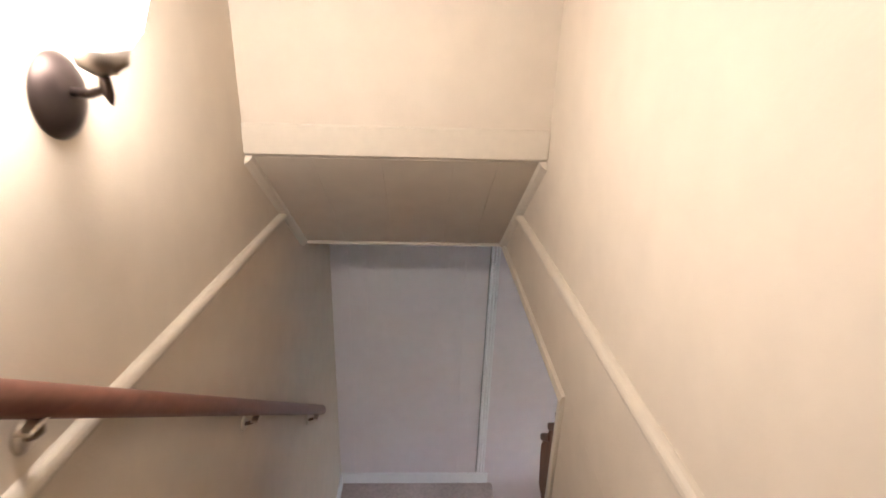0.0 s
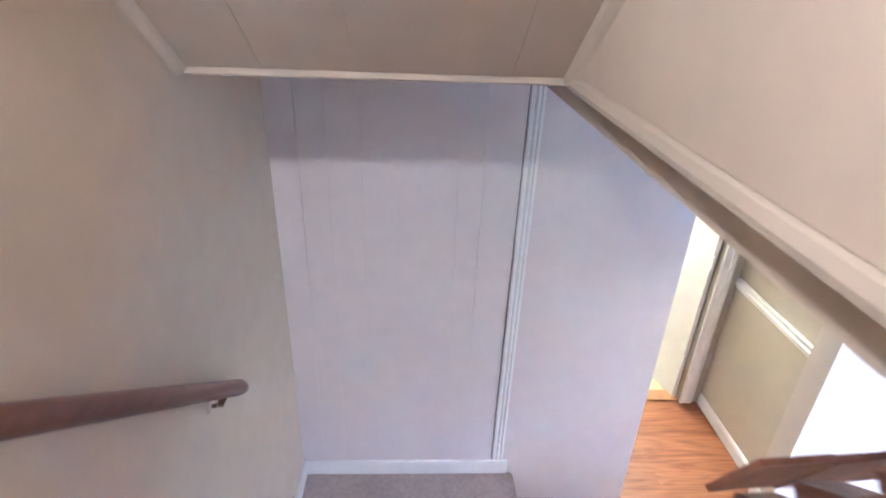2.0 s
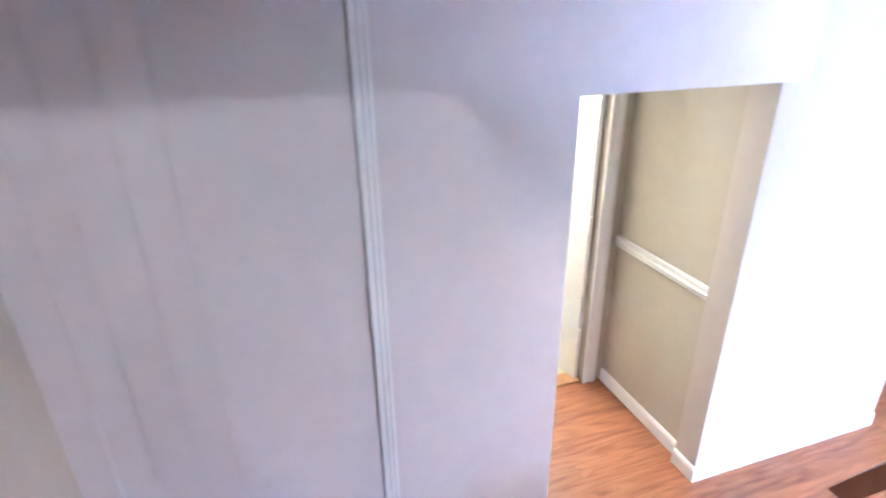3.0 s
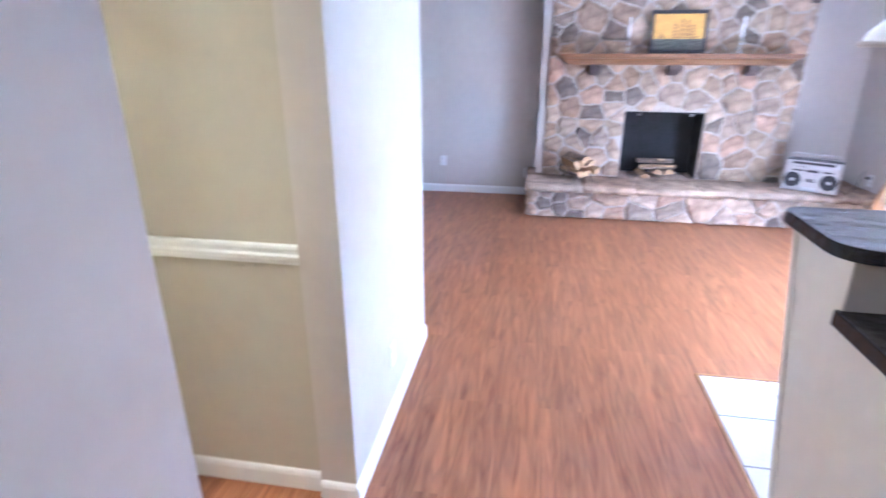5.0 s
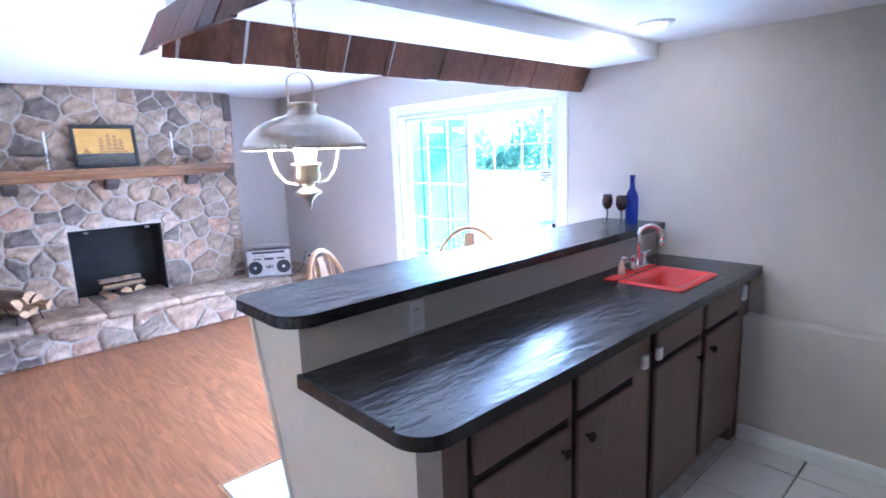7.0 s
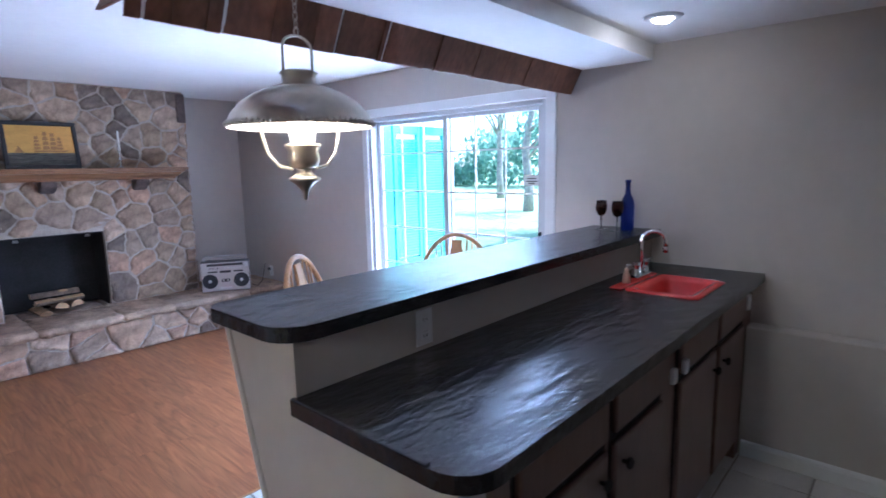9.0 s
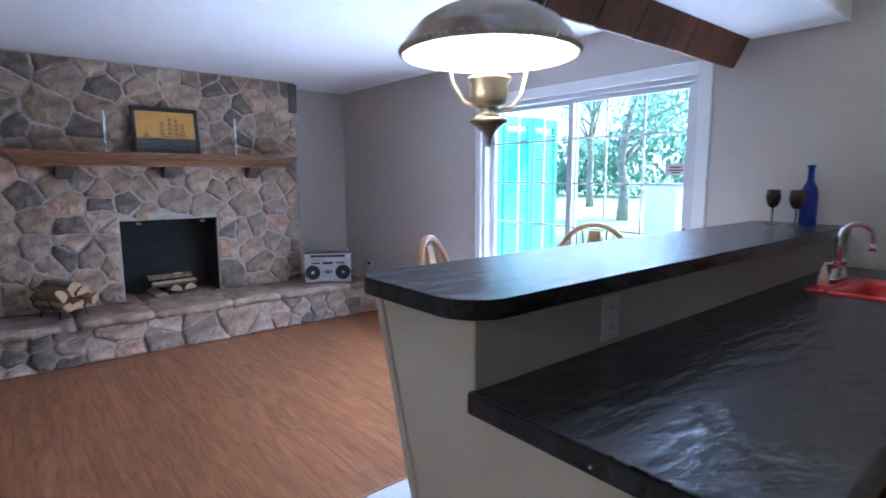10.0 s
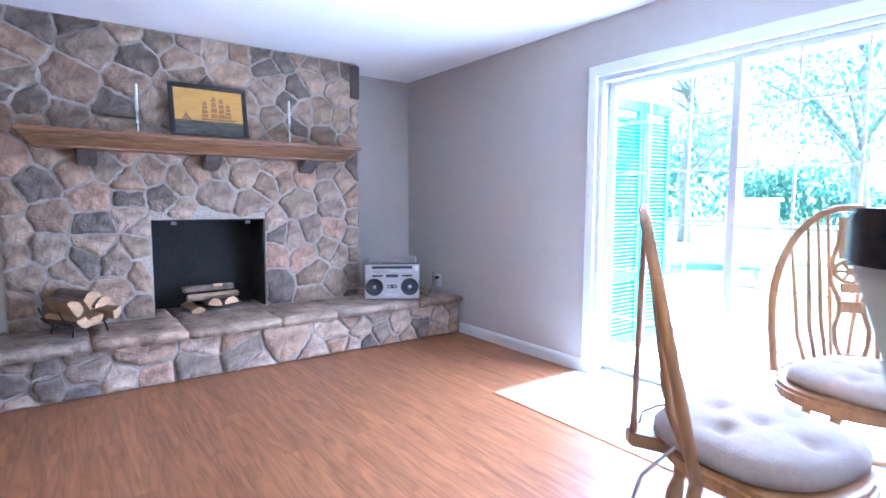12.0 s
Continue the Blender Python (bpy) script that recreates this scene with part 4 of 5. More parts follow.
for k in range(3):
    part("track", box(XR + 0.02 + 0.035 * k, XR + 0.024 + 0.035 * k, DY0 + 0.03, DY1 - 0.03, 0.03, 0.042), ALU, sd)


def sash(y0, y1, x, name):
    th = part(name, box(x, x + 0.028, y0, y0 + 0.045, 0.045, DZ - 0.032, 0.003), ALU, sd)
    part("stile", box(x, x + 0.028, y1 - 0.045, y1, 0.045, DZ - 0.032, 0.003), ALU, th)
    part("rail", box(x, x + 0.028, y0 + 0.045, y1 - 0.045, 0.045, 0.12, 0.003), ALU, th)
    part("rail", box(x, x + 0.028, y0 + 0.045, y1 - 0.045, DZ - 0.062, DZ - 0.032, 0.003), ALU, th)
    pane = part("pane", box(x + 0.012, x + 0.016, y0 + 0.045, y1 - 0.045, 0.12, DZ - 0.062), PANE, th)
    pane.visible_shadow = False
    for k in (1, 2):
        y = y0 + 0.045 + (y1 - y0 - 0.09) * k / 3
        part("grid_bar", box(x + 0.002, x + 0.011, y - 0.006, y + 0.006, 0.12, DZ - 0.062), TRIM, th)
    for k in range(1, 6):
        z = 0.10 + 0.305 * k
        part("grid_bar", box(x + 0.0015, x + 0.0105, y0 + 0.045, y1 - 0.045, z - 0.006, z + 0.006), TRIM, th)
    return th


sash(DY0 + 0.03, 3.90, XR + 0.025, "sash_near")
sash(3.855, DY1 - 0.03, XR + 0.07, "sash_far")
part("latch", box(XR - 0.004, XR + 0.024, 3.032, 3.046, 0.99, 1.07, 0.005, seg=2), BLACK, sd, "black door pull")
part("latch", box(XR - 0.012, XR + 0.004, DY1 - 0.05, DY1 - 0.02, 0.96, 0.99, 0.003), ALU, sd, "small metal latch")
stk = thing("sticker", "small white sticker with grey lettering on the door glass", "sticker", (XR + 0.0365, 3.12, 1.41), -90)
part("label", box(-0.065, 0.065, -0.0012, -0.0004, -0.035, 0.035), TRIM, stk)
for k, (w, z) in enumerate(((0.07, 0.012), (0.09, -0.006), (0.05, -0.02))):
    part("print_bar", box(-w / 2, w / 2, -0.0018, -0.0013, z - 0.003, z + 0.003), BLACK, stk)

# ---- mantel things ----
pic = thing("framed_picture", "dark framed ship painting with an ochre sky leaning on the mantel", "picture", (3.08, 6.50, 1.5625))
lean = Matrix.Rotation(radians(-10), 4, "X")


def leaned(bm):
    bm.transform(lean)
    return bm


W, H2 = 0.255, 0.385
for x0, x1, z0, z1 in ((-W, W, 0, 0.032), (-W, W, H2 - 0.032, H2), (-W, -W + 0.03, 0.032, H2 - 0.032), (W - 0.03, W, 0.032, H2 - 0.032)):
    part("frame", leaned(box(x0, x1, -0.012, 0.012, z0, z1, 0.004)), material("frame_black", (0.03, 0.028, 0.03), 0.4) if "frame_black" not in MATS else MATS["frame_black"], pic, "dark painted frame")
SKYP = material("painted_ochre", (0.62, 0.34, 0.07), 0.6, var=0.07, scale=9, stretch=(1, 1, 3))
SEAP = material("painted_sea", (0.10, 0.095, 0.075), 0.6, var=0.45, scale=12, stretch=(1, 1, 6))
SHIPP = material("painted_sail", (0.34, 0.17, 0.05), 0.6, var=0.2, scale=20)
part("canvas", leaned(box(-W + 0.031, W - 0.031, -0.002, 0.004, 0.033, H2 - 0.033)), SEAP, pic, "dark painted sea")
part("painted_sky", leaned(box(-W + 0.031, W - 0.031, -0.0028, -0.0021, 0.13, H2 - 0.033)), SKYP, pic, "ochre painted sky")
rng = random.Random(3)
ship = part("painted_ship", leaned(prism([(-0.06, 0.135), (0.16, 0.135), (0.19, 0.155), (0.15, 0.15), (-0.05, 0.15)], 0.0029, 0.0035, m=ZX, bm=bmesh.new())), SHIPP, pic, "painted sailing ship")
for x, h in ((-0.03, 0.12), (0.03, 0.16), (0.08, 0.15), (0.125, 0.11)):
    part("mast", leaned(box(x - 0.0015, x + 0.0015, -0.0036, -0.003, 0.15, 0.15 + h)), SHIPP, ship)
    for k in range(4):
        w = 0.024 - 0.003 * k
        z = 0.155 + h * 0.24 * k
        part("sail", leaned(prism([(x - w, z), (x + w, z + 0.003), (x + w * 0.8, z + h * 0.2), (x - w * 0.8, z + h * 0.19)], 0.0029, 0.0033, m=ZX, bm=bmesh.new())), SHIPP, ship)
part("small_ship", leaned(prism([(-0.185, 0.132), (-0.12, 0.132), (-0.14, 0.165), (-0.155, 0.19), (-0.165, 0.16)], 0.0029, 0.0035, m=ZX, bm=bmesh.new())), SHIPP, pic)

WAX = material("candle_wax", (0.85, 0.84, 0.80), 0.5, var=0.01)
for x in (2.625, 3.615):
    cs = thing("candlestick", "slim silver candlestick with a white taper candle", "candlestick", (x, 6.44, 1.5625), 0, "candlesticks on the mantel")
    prof = [(0, 0), (0.028, 0), (0.03, 0.004), (0.012, 0.012), (0.007, 0.025), (0.012, 0.035), (0.006, 0.05), (0.011, 0.062), (0.013, 0.072), (0.007, 0.085), (0.006, 0.105), (0.011, 0.115), (0.008, 0.128), (0.014, 0.15), (0.012, 0.152), (0, 0.152)]
    part("stick", lathe(prof, 18, bm=bmesh.new(), m=Matrix.Identity(4)), CHROME, cs, smooth=True)
    part("candle", lathe([(0, 0.1525), (0.010, 0.1525), (0.008, 0.31), (0.002, 0.318), (0, 0.318)], 14, bm=bmesh.new(), m=Matrix.Identity(4)), WAX, cs, smooth=True)

# ---- firewood ----
BARK = material("bark", (0.20, 0.14, 0.10), 0.95, var=0.3, scale=14, bump=0.9, bscale=40)
SPLIT = material("split_wood", (0.52, 0.33, 0.17), 0.8, var=0.18, scale=10, bump=0.3, bscale=60, stretch=(0.3, 1, 1))


def log(parent, m, length, r, rng, halves=True):
    """A split log along x: bark round the back, a pale cleft face and pale ends."""
    bm = bmesh.new()
    span = rng.uniform(110, 190)
    outline = [(r * rng.uniform(0.93, 1.05) * math.cos(radians(a)), r * rng.uniform(0.93, 1.05) * math.sin(radians(a))) for a in np.linspace(90 - span / 2, 90 + span / 2, 9)]
    outline.append((rng.uniform(-0.2, 0.2) * r, rng.uniform(-0.15, 0.1) * r))
    own = prism(outline, -length / 2, length / 2)
    own.transform(m @ Matrix(((0, 0, 1, 0), (1, 0, 0, 0), (0, 1, 0, 0), (0, 0, 0, 1))))
    ob = part("log", own, BARK, parent)
    ob.data.materials.append(SPLIT)
    n = len(outline)
    for f in ob.data.polygons:
        if f.index in (0, 1) or f.index - 2 in (n - 2, n - 1):
            f.material_index = 1
    return ob


rng = random.Random(8)
lh = thing("log_holder", "split firewood bundle in a low black iron rack on the hearth", "firewood", (2.26, 6.42, 0.332), 28)
for y in (-0.10, 0.10):
    part("rack_bar", tube([(-0.17, y, 0.17), (-0.13, y, 0.085), (-0.06, y, 0.065), (0.06, y, 0.065), (0.13, y, 0.085), (0.18, y, 0.15)], 0.005, 8), BLACK, lh, smooth=True)
    for x in (-0.09, 0.09):
        part("rack_leg", tube([(x, y, 0.065), (x * 1.15, y * 1.1, 0.0)], 0.005, 8), BLACK, lh, smooth=True)
part("rack_bar", tube([(-0.10, -0.10, 0.07), (-0.10, 0.10, 0.07)], 0.005, 8), BLACK, lh)
part("rack_bar", tube([(0.10, -0.10, 0.07), (0.10, 0.10, 0.07)], 0.005, 8), BLACK, lh)
for x, z, a, r in ((-0.07, 0.115, 200, 0.06), (0.03, 0.11, 160, 0.055), (0.10, 0.125, 120, 0.05), (-0.03, 0.165, 30, 0.07), (0.06, 0.165, -20, 0.06), (-0.10, 0.17, 60, 0.055), (0.0, 0.205, 10, 0.06)):
    log(lh, Matrix.Translation((x, rng.uniform(-0.02, 0.02), z)) @ Matrix.Rotation(radians(90 + rng.uniform(-8, 8)), 4, "Z") @ Matrix.Rotation(radians(a), 4, "X"), 0.30, r, rng)
fl = thing("firewood_stack", "split firewood stacked in the black firebox", "firewood", (3.09, 6.76, 0.332), 4)
for x, a, r in ((-0.13, 178, 0.055), (-0.01, 10, 0.05), (0.11, -6, 0.05)):
    log(fl, Matrix.Translation((x, 0, 0.045)) @ Matrix.Rotation(radians(90), 4, "Z") @ Matrix.Rotation(radians(a), 4, "X"), 0.30, r, rng)
for y, a, z in ((-0.07, 165, 0.125), (0.04, 20, 0.13)):
    log(fl, Matrix.Translation((0, y, z)) @ Matrix.Rotation(radians(rng.uniform(-4, 4)), 4, "Z") @ Matrix.Rotation(radians(a), 4, "X"), 0.36, 0.045, rng)
part("wood_chip", box(0.0, 0.07, -0.08, -0.05, 0.172, 0.19, 0.006), SPLIT, fl, "pale chip of wood")

# ---- boombox ----
SILVER = material("silver_plastic", (0.55, 0.54, 0.53), 0.35, metal=0.5, var=0.03)
DGREY = material("dark_plastic", (0.04, 0.04, 0.045), 0.4, var=0.05)
MESHG = material("speaker_cone", (0.03, 0.03, 0.035), 0.7, var=0.1)
bb = thing("boombox", "silver boombox radio with two round black speakers standing on the hearth", "boombox", (4.415, 6.31, 0.334), -30)
part("body", box(-0.225, 0.225, -0.06, 0.06, 0.0, 0.295, 0.006, seg=2), DGREY, bb)
fp = part("front_panel", box(-0.221, 0.221, -0.068, -0.0605, 0.005, 0.290, 0.003), SILVER, bb)
for x in (-0.145, 0.145):
    own = lathe([(0.072, 0), (0.070, 0.006), (0.062, 0.008), (0.060, 0.005), (0.05, 0.003), (0.02, 0.001), (0, 0.0008)], 28, bm=bmesh.new(), m=Matrix.Translation((x, -0.0685, 0.105)) @ Matrix.Rotation(radians(90), 4, "X"))
    spk = part("speaker", own, MESHG, fp, "round black speaker", smooth=True)
    part("dust_cap", lathe([(0, 0.006), (0.012, 0.004), (0.016, 0)], 16, bm=bmesh.new(), m=Matrix.Translation((x, -0.0695, 0.105)) @ Matrix.Rotation(radians(90), 4, "X")), SILVER, bb, smooth=True)
part("tuner_scale", box(-0.165, 0.165, -0.0705, -0.0682, 0.255, 0.278), DGREY, fp)
part("tuner_needle", box(-0.04, -0.037, -0.0712, -0.0706, 0.256, 0.277), material("red_needle", (0.6, 0.05, 0.04), 0.5), fp)
part("tuning_knob", lathe([(0.022, 0), (0.022, 0.012), (0.018, 0.015), (0, 0.015)], 20, bm=bmesh.new(), m=Matrix.Translation((0.192, -0.0682, 0.258)) @ Matrix.Rotation(radians(90), 4, "X")), ALU, fp, smooth=True)
for k in range(6):
    part("small_knob", lathe([(0.009, 0), (0.009, 0.010), (0, 0.011)], 12, bm=bmesh.new(), m=Matrix.Translation((0.0 + 0.028 * k, -0.0682, 0.232)) @ Matrix.Rotation(radians(90), 4, "X")), ALU, fp, smooth=True)
for k in range(7):
    part("slider", box(-0.15 + 0.016 * k, -0.147 + 0.016 * k, -0.0705, -0.0682, 0.218, 0.244), DGREY, fp)
for x0, x1, z0, z1 in ((-0.05, 0.05, 0.185, 0.208), (-0.16, -0.075, 0.19, 0.205), (0.08, 0.165, 0.19, 0.205)):
    part("meter_window", box(x0, x1, -0.0705, -0.0682, z0, z1, 0.001), DGREY, fp)
cas = part("cassette_door", box(-0.055, 0.055, -0.0735, -0.0682, 0.065, 0.165, 0.003), SILVER, fp)
part("cassette_window", box(-0.038, 0.038, -0.0745, -0.0736, 0.095, 0.125), DGREY, cas)
for x in (-0.02, 0.02):
    part("reel", lathe([(0.009, 0), (0.009, 0.001), (0, 0.001)], 12, bm=bmesh.new(), m=Matrix.Translation((x, -0.0746, 0.11)) @ Matrix.Rotation(radians(90), 4, "X")), SILVER, cas)
for k in range(7):
    part("key", box(-0.055 + 0.016 * k, -0.042 + 0.016 * k, -0.078, -0.0682, 0.02, 0.045, 0.002), ALU, fp)
part("handle", tube([(-0.19, 0, 0.27), (-0.195, 0, 0.335), (-0.18, 0, 0.345), (0.18, 0, 0.345), (0.195, 0, 0.335), (0.19, 0, 0.27)], 0.009, 8, flat=0.7), SILVER, bb, smooth=True)
part("antenna", tube([(-0.19, 0.045, 0.30), (0.21, 0.05, 0.312)], 0.003, 6), CHROME, bb)
part("cable", tube([(0.225, 0.03, 0.04), (0.29, 0.02, 0.006), (0.34, 0.10, 0.05), (0.36, 0.24, 0.13), (0.375, 0.37, 0.18), (0.3, 0.3, 0.16)][:5], 0.0035, 6), BLACK, bb, "thin black mains cable", smooth=True)
plug = thing("plug", "black mains plug in the wall outlet", "plug", (XR - 0.010, 6.45, 0.445), 0)
part("body", box(-0.032, -0.0005, -0.014, 0.014, -0.012, 0.012, 0.004), BLACK, plug)

# ---- chairs ----
CUSH = material("beige_cushion", (0.50, 0.42, 0.37), 0.9, var=0.06, scale=6, bump=0.25, bscale=220)


def chair(place, turn, label):
    """A bow-back counter chair with a pierced splat; it faces its own +x."""
    th = thing("dining_chair", label, "chair", place, turn, "bow back chairs by the bar")
    sz, tall = 0.60, 0.81
    out = [(0.22 * math.cos(a) * (1.0 if math.cos(a) > 0 else 0.88), 0.25 * math.sin(a) * (1 if math.cos(a) > -0.3 else 0.86)) for a in [math.tau * k / 28 for k in range(28)]]
    seat = prism(out, sz - 0.042, sz, bevel=0.010)
    part("seat", seat, OAK, th, smooth=False)
    tail = part("seat_tail", prism([(-0.175, -0.05), (-0.262, -0.035), (-0.275, 0), (-0.262, 0.035), (-0.175, 0.05)], sz - 0.037, sz - 0.004, bevel=0.005), OAK, th)
    bow, base = [], []
    for k in range(25):
        a = math.pi * k / 24
        y = 0.235 * math.cos(a)
        z = sz + 0.645 * tall * (math.sin(a) ** 0.72)
        x = -0.135 - (z - sz) * 0.22
        if k in (0, 24):
            z = sz - 0.01
        bow.append((x, y * (0.93 + 0.07 * min(1, (z - sz) / 0.25)), z))
    part("bow", tube(bow, 0.0125, 10), OAK, th, smooth=True)

    def top_at(y):
        best = min((p for p in bow if p[2] > sz + 0.16), key=lambda p: abs(p[1] - y))
        return best

    for y in (-0.15, -0.115, -0.08, 0.08, 0.115, 0.15):
        p = top_at(y * 1.12)
        part("spindle", tube([(-0.145, y * 0.82, sz - 0.005), ((p[0] - 0.145) / 2, y * 0.96, (sz + p[2]) / 2 - 0.1), (p[0], p[1], p[2])], [0.006, 0.008, 0.0045], 8), OAK, th, smooth=True)
    for s in (-1, 1):
        p = top_at(s * 0.055)
        part("brace", tube([(-0.255, s * 0.02, sz - 0.01), (p[0], p[1], p[2] - 0.01)], [0.008, 0.005], 8), OAK, th, smooth=True)
    # pierced splat: two wavy side strips, a wheel and cross ties
    tilt = Matrix.Translation((-0.145, 0, sz)) @ Matrix.Rotation(-math.atan(0.21), 4, "Y") @ Matrix.Diagonal((1, 1, tall, 1))
    prof = [(0.0, 0.026), (0.06, 0.030), (0.11, 0.044), (0.17, 0.047), (0.22, 0.036), (0.26, 0.030), (0.30, 0.036), (0.345, 0.052), (0.40, 0.056), (0.455, 0.046), (0.51, 0.032), (0.57, 0.028)]
    for s in (-1, 1):
        own = tube([(0, s * w, z) for z, w in prof], 0.009, 6, flat=0.6)
        own.transform(tilt)
        part("splat_side", own, OAK, th, smooth=True)
    own = tube([(0, 0.043 * math.cos(a), 0.40 + 0.043 * math.sin(a)) for a in [math.tau * k / 20 for k in range(20)]], 0.007, 6, closed=True)
    own.transform(tilt)
    wheel = part("wheel", own, OAK, th, "six spoke wheel in the splat")
    for k in range(6):
        a = math.tau * k / 6
        own = tube([(0, 0.010 * math.cos(a), 0.40 + 0.010 * math.sin(a)), (0, 0.042 * math.cos(a), 0.40 + 0.042 * math.sin(a))], [0.005, 0.007], 6)
        own.transform(tilt)
        part("spoke", own, OAK, wheel)
    own = lathe([(0, -0.006), (0.014, -0.006), (0.014, 0.006), (0, 0.006)], 12, bm=bmesh.new(), m=tilt @ Matrix.Translation((0, 0, 0.40)) @ Matrix.Rotation(radians(90), 4, "Y"))
    part("hub", own, OAK, wheel)
    for z0, z1, w in ((0.0, 0.075, 0.028), (0.235, 0.28, 0.030), (0.315, 0.352, 0.028), (0.45, 0.62, 0.030)):
        own = box(-0.006, 0.006, -w, w, z0, z1, 0.002)
        own.transform(tilt)
        part("splat_web", own, OAK, th)
    turned = [(0.010, 0), (0.015, 0.05), (0.017, 0.11), (0.012, 0.13), (0.018, 0.15), (0.012, 0.17), (0.020, 0.24), (0.021, 0.30), (0.014, 0.33), (0.019, 0.345), (0.014, 0.36), (0.016, 0.43)]
    feet = []
    for sx, sy in ((0.13, 0.13), (0.13, -0.13), (-0.12, 0.11), (-0.12, -0.11)):
        top, foot = Vector((sx, sy, sz - 0.035)), Vector((sx * 1.75, sy * 1.6, 0.0))
        d = top - foot
        m = Matrix.Translation(foot) @ d.to_track_quat("Z", "Y").to_matrix().to_4x4() @ Matrix.Diagonal((1, 1, d.length / 0.43, 1))
        part("leg", lathe(turned, 12, bm=bmesh.new(), m=m), OAK, th, smooth=True)
        feet.append((foot.lerp(top, 0.40), foot.lerp(top, 0.55), foot.lerp(top, 0.26)))
    for a, b, i in ((0, 2, 0), (1, 3, 0)):
        part("stretcher", tube([feet[a][0], (feet[a][0] + feet[b][0]) / 2, feet[b][0]], [0.007, 0.013, 0.007], 8), OAK, th, smooth=True)
    m0, m1 = (feet[0][0] + feet[2][0]) / 2, (feet[1][0] + feet[3][0]) / 2
    part("stretcher", tube([m0, (m0 + m1) / 2, m1], [0.007, 0.012, 0.007], 8), OAK, th, smooth=True)
    for a, b, k in ((0, 1, 1), (0, 1, 2), (2, 3, 1), (0, 2, 2), (1, 3, 2)):
        part("stretcher", tube([feet[a][k], (feet[a][k] + feet[b][k]) / 2, feet[b][k]], [0.007, 0.012, 0.007], 8), OAK, th, smooth=True)
    # cushion: a tufted pad of its own on the seat
    cu = thing("seat_cushion", "beige tufted seat cushion tied to an oak chair", "cushion", (place[0], place[1], place[2] + sz + 0.0005), turn, "seat cushions on the chairs")
    bm = bmesh.new()
    bmesh.ops.create_grid(bm, x_segments=30, y_segments=30, size=1)
    tufts = [(0.09, 0.08), (0.09, -0.08), (-0.07, 0.07), (-0.07, -0.07), (0.01, 0)]
    low = {}
    for v in bm.verts:
        u, w = v.co.x, v.co.y
        r = max(abs(u), abs(w))
        ang = math.atan2(w, u)
        x, y = r * 0.20 * math.cos(ang) * (1 + 0.05 * math.cos(4 * ang)), r * 0.205 * math.sin(ang) * (1 + 0.05 * math.cos(4 * ang))
        z = 0.025 + 0.035 * (1 - r ** 4) ** 0.5
        for tx, ty in tufts:
            z -= 0.022 * math.exp(-((x - tx) ** 2 + (y - ty) ** 2) / 0.0007)
        z += 0.003 * noise.noise(Vector((x * 14, y * 14, turn)))
        v.co = Vector((x, y, z))
    ret = bmesh.ops.extrude_face_region(bm, geom=bm.faces[:])
    for v in ret["geom"]:
        if isinstance(v, bmesh.types.BMVert):
            v.co.z = 0.004 + 0.3 * max(0, 0.02 - (0.06 - v.co.z))
            v.co.z = max(v.co.z, 0.001)
    part("pad", bm, CUSH, cu, smooth=True)
    for s in (-1, 1):
        part("tie", tube([(-0.17, s * 0.13, 0.02), (-0.20, s * 0.16, 0.0), (-0.235, s * 0.18, -0.03), (-0.25, s * 0.175, -0.09)], 0.004, 6), CUSH, cu, smooth=True)
    return th


chair((3.415, 3.028, 0.004), 303, "tall oak bow-back chair with a beige cushion, beside the bar")
chair((4.07, 2.99, 0.004), 216, "tall oak bow-back chair with a beige cushion, at the patio door")

# ---- outside ----
GRASS = material("lawn", (0.20, 0.29, 0.14), 0.95, var=0.25, scale=0.8, bump=0.5, bscale=30)
CONC = material("patio_concrete", (0.58, 0.56, 0.53), 0.9, var=0.08, scale=2, bump=0.2, bscale=80)
TEAL = material("teal_shutter_paint", (0.10, 0.42, 0.37), 0.55, var=0.05, scale=3)
SIDING = material("white_siding", (0.75, 0.75, 0.72), 0.7, var=0.03, scale=3)
LEAF = material("leaves", (0.20, 0.34, 0.25), 0.7, var=0.2, scale=3, isle=0.2)
t = LEAF.node_tree
tl, mx = t.nodes.new("ShaderNodeBsdfTranslucent"), t.nodes.new("ShaderNodeMixShader")
t.links.new(t.nodes["Principled BSDF"].inputs["Base Color"].links[0].from_socket, tl.inputs["Color"])
t.links.new(t.nodes["Principled BSDF"].outputs[0], mx.inputs[1])
t.links.new(tl.outputs[0], mx.inputs[2])
mx.inputs[0].default_value = 0.65
t.links.new(mx.outputs[0], t.nodes["Material Output"].inputs["Surface"])
TRUNK = material("tree_bark", (0.27, 0.24, 0.21), 0.95, var=0.25, scale=8, bump=0.8, bscale=30)
tagged(new("ground", mesh("ground", box(5.16, 400, -250, 250, -0.6, -0.10), GRASS)), "sunlit green lawn", "", "", "structure")
setting("pavement_patio", box(5.151, 8.6, 0.2, 7.4, -0.099, -0.03), CONC, "pale concrete patio slab")
wing = thing("garden_wing", "white outside wall with teal louvred shutters at the patio", "wall", (0, 0, -0.03))
part("wall", box(5.20, 6.36, 5.05, 5.20, 0, 2.6), SIDING, wing)
part("side_board", box(5.39, 5.535, 5.012, 5.049, 0.02, 1.97, 0.003), TEAL, wing, "teal corner board")
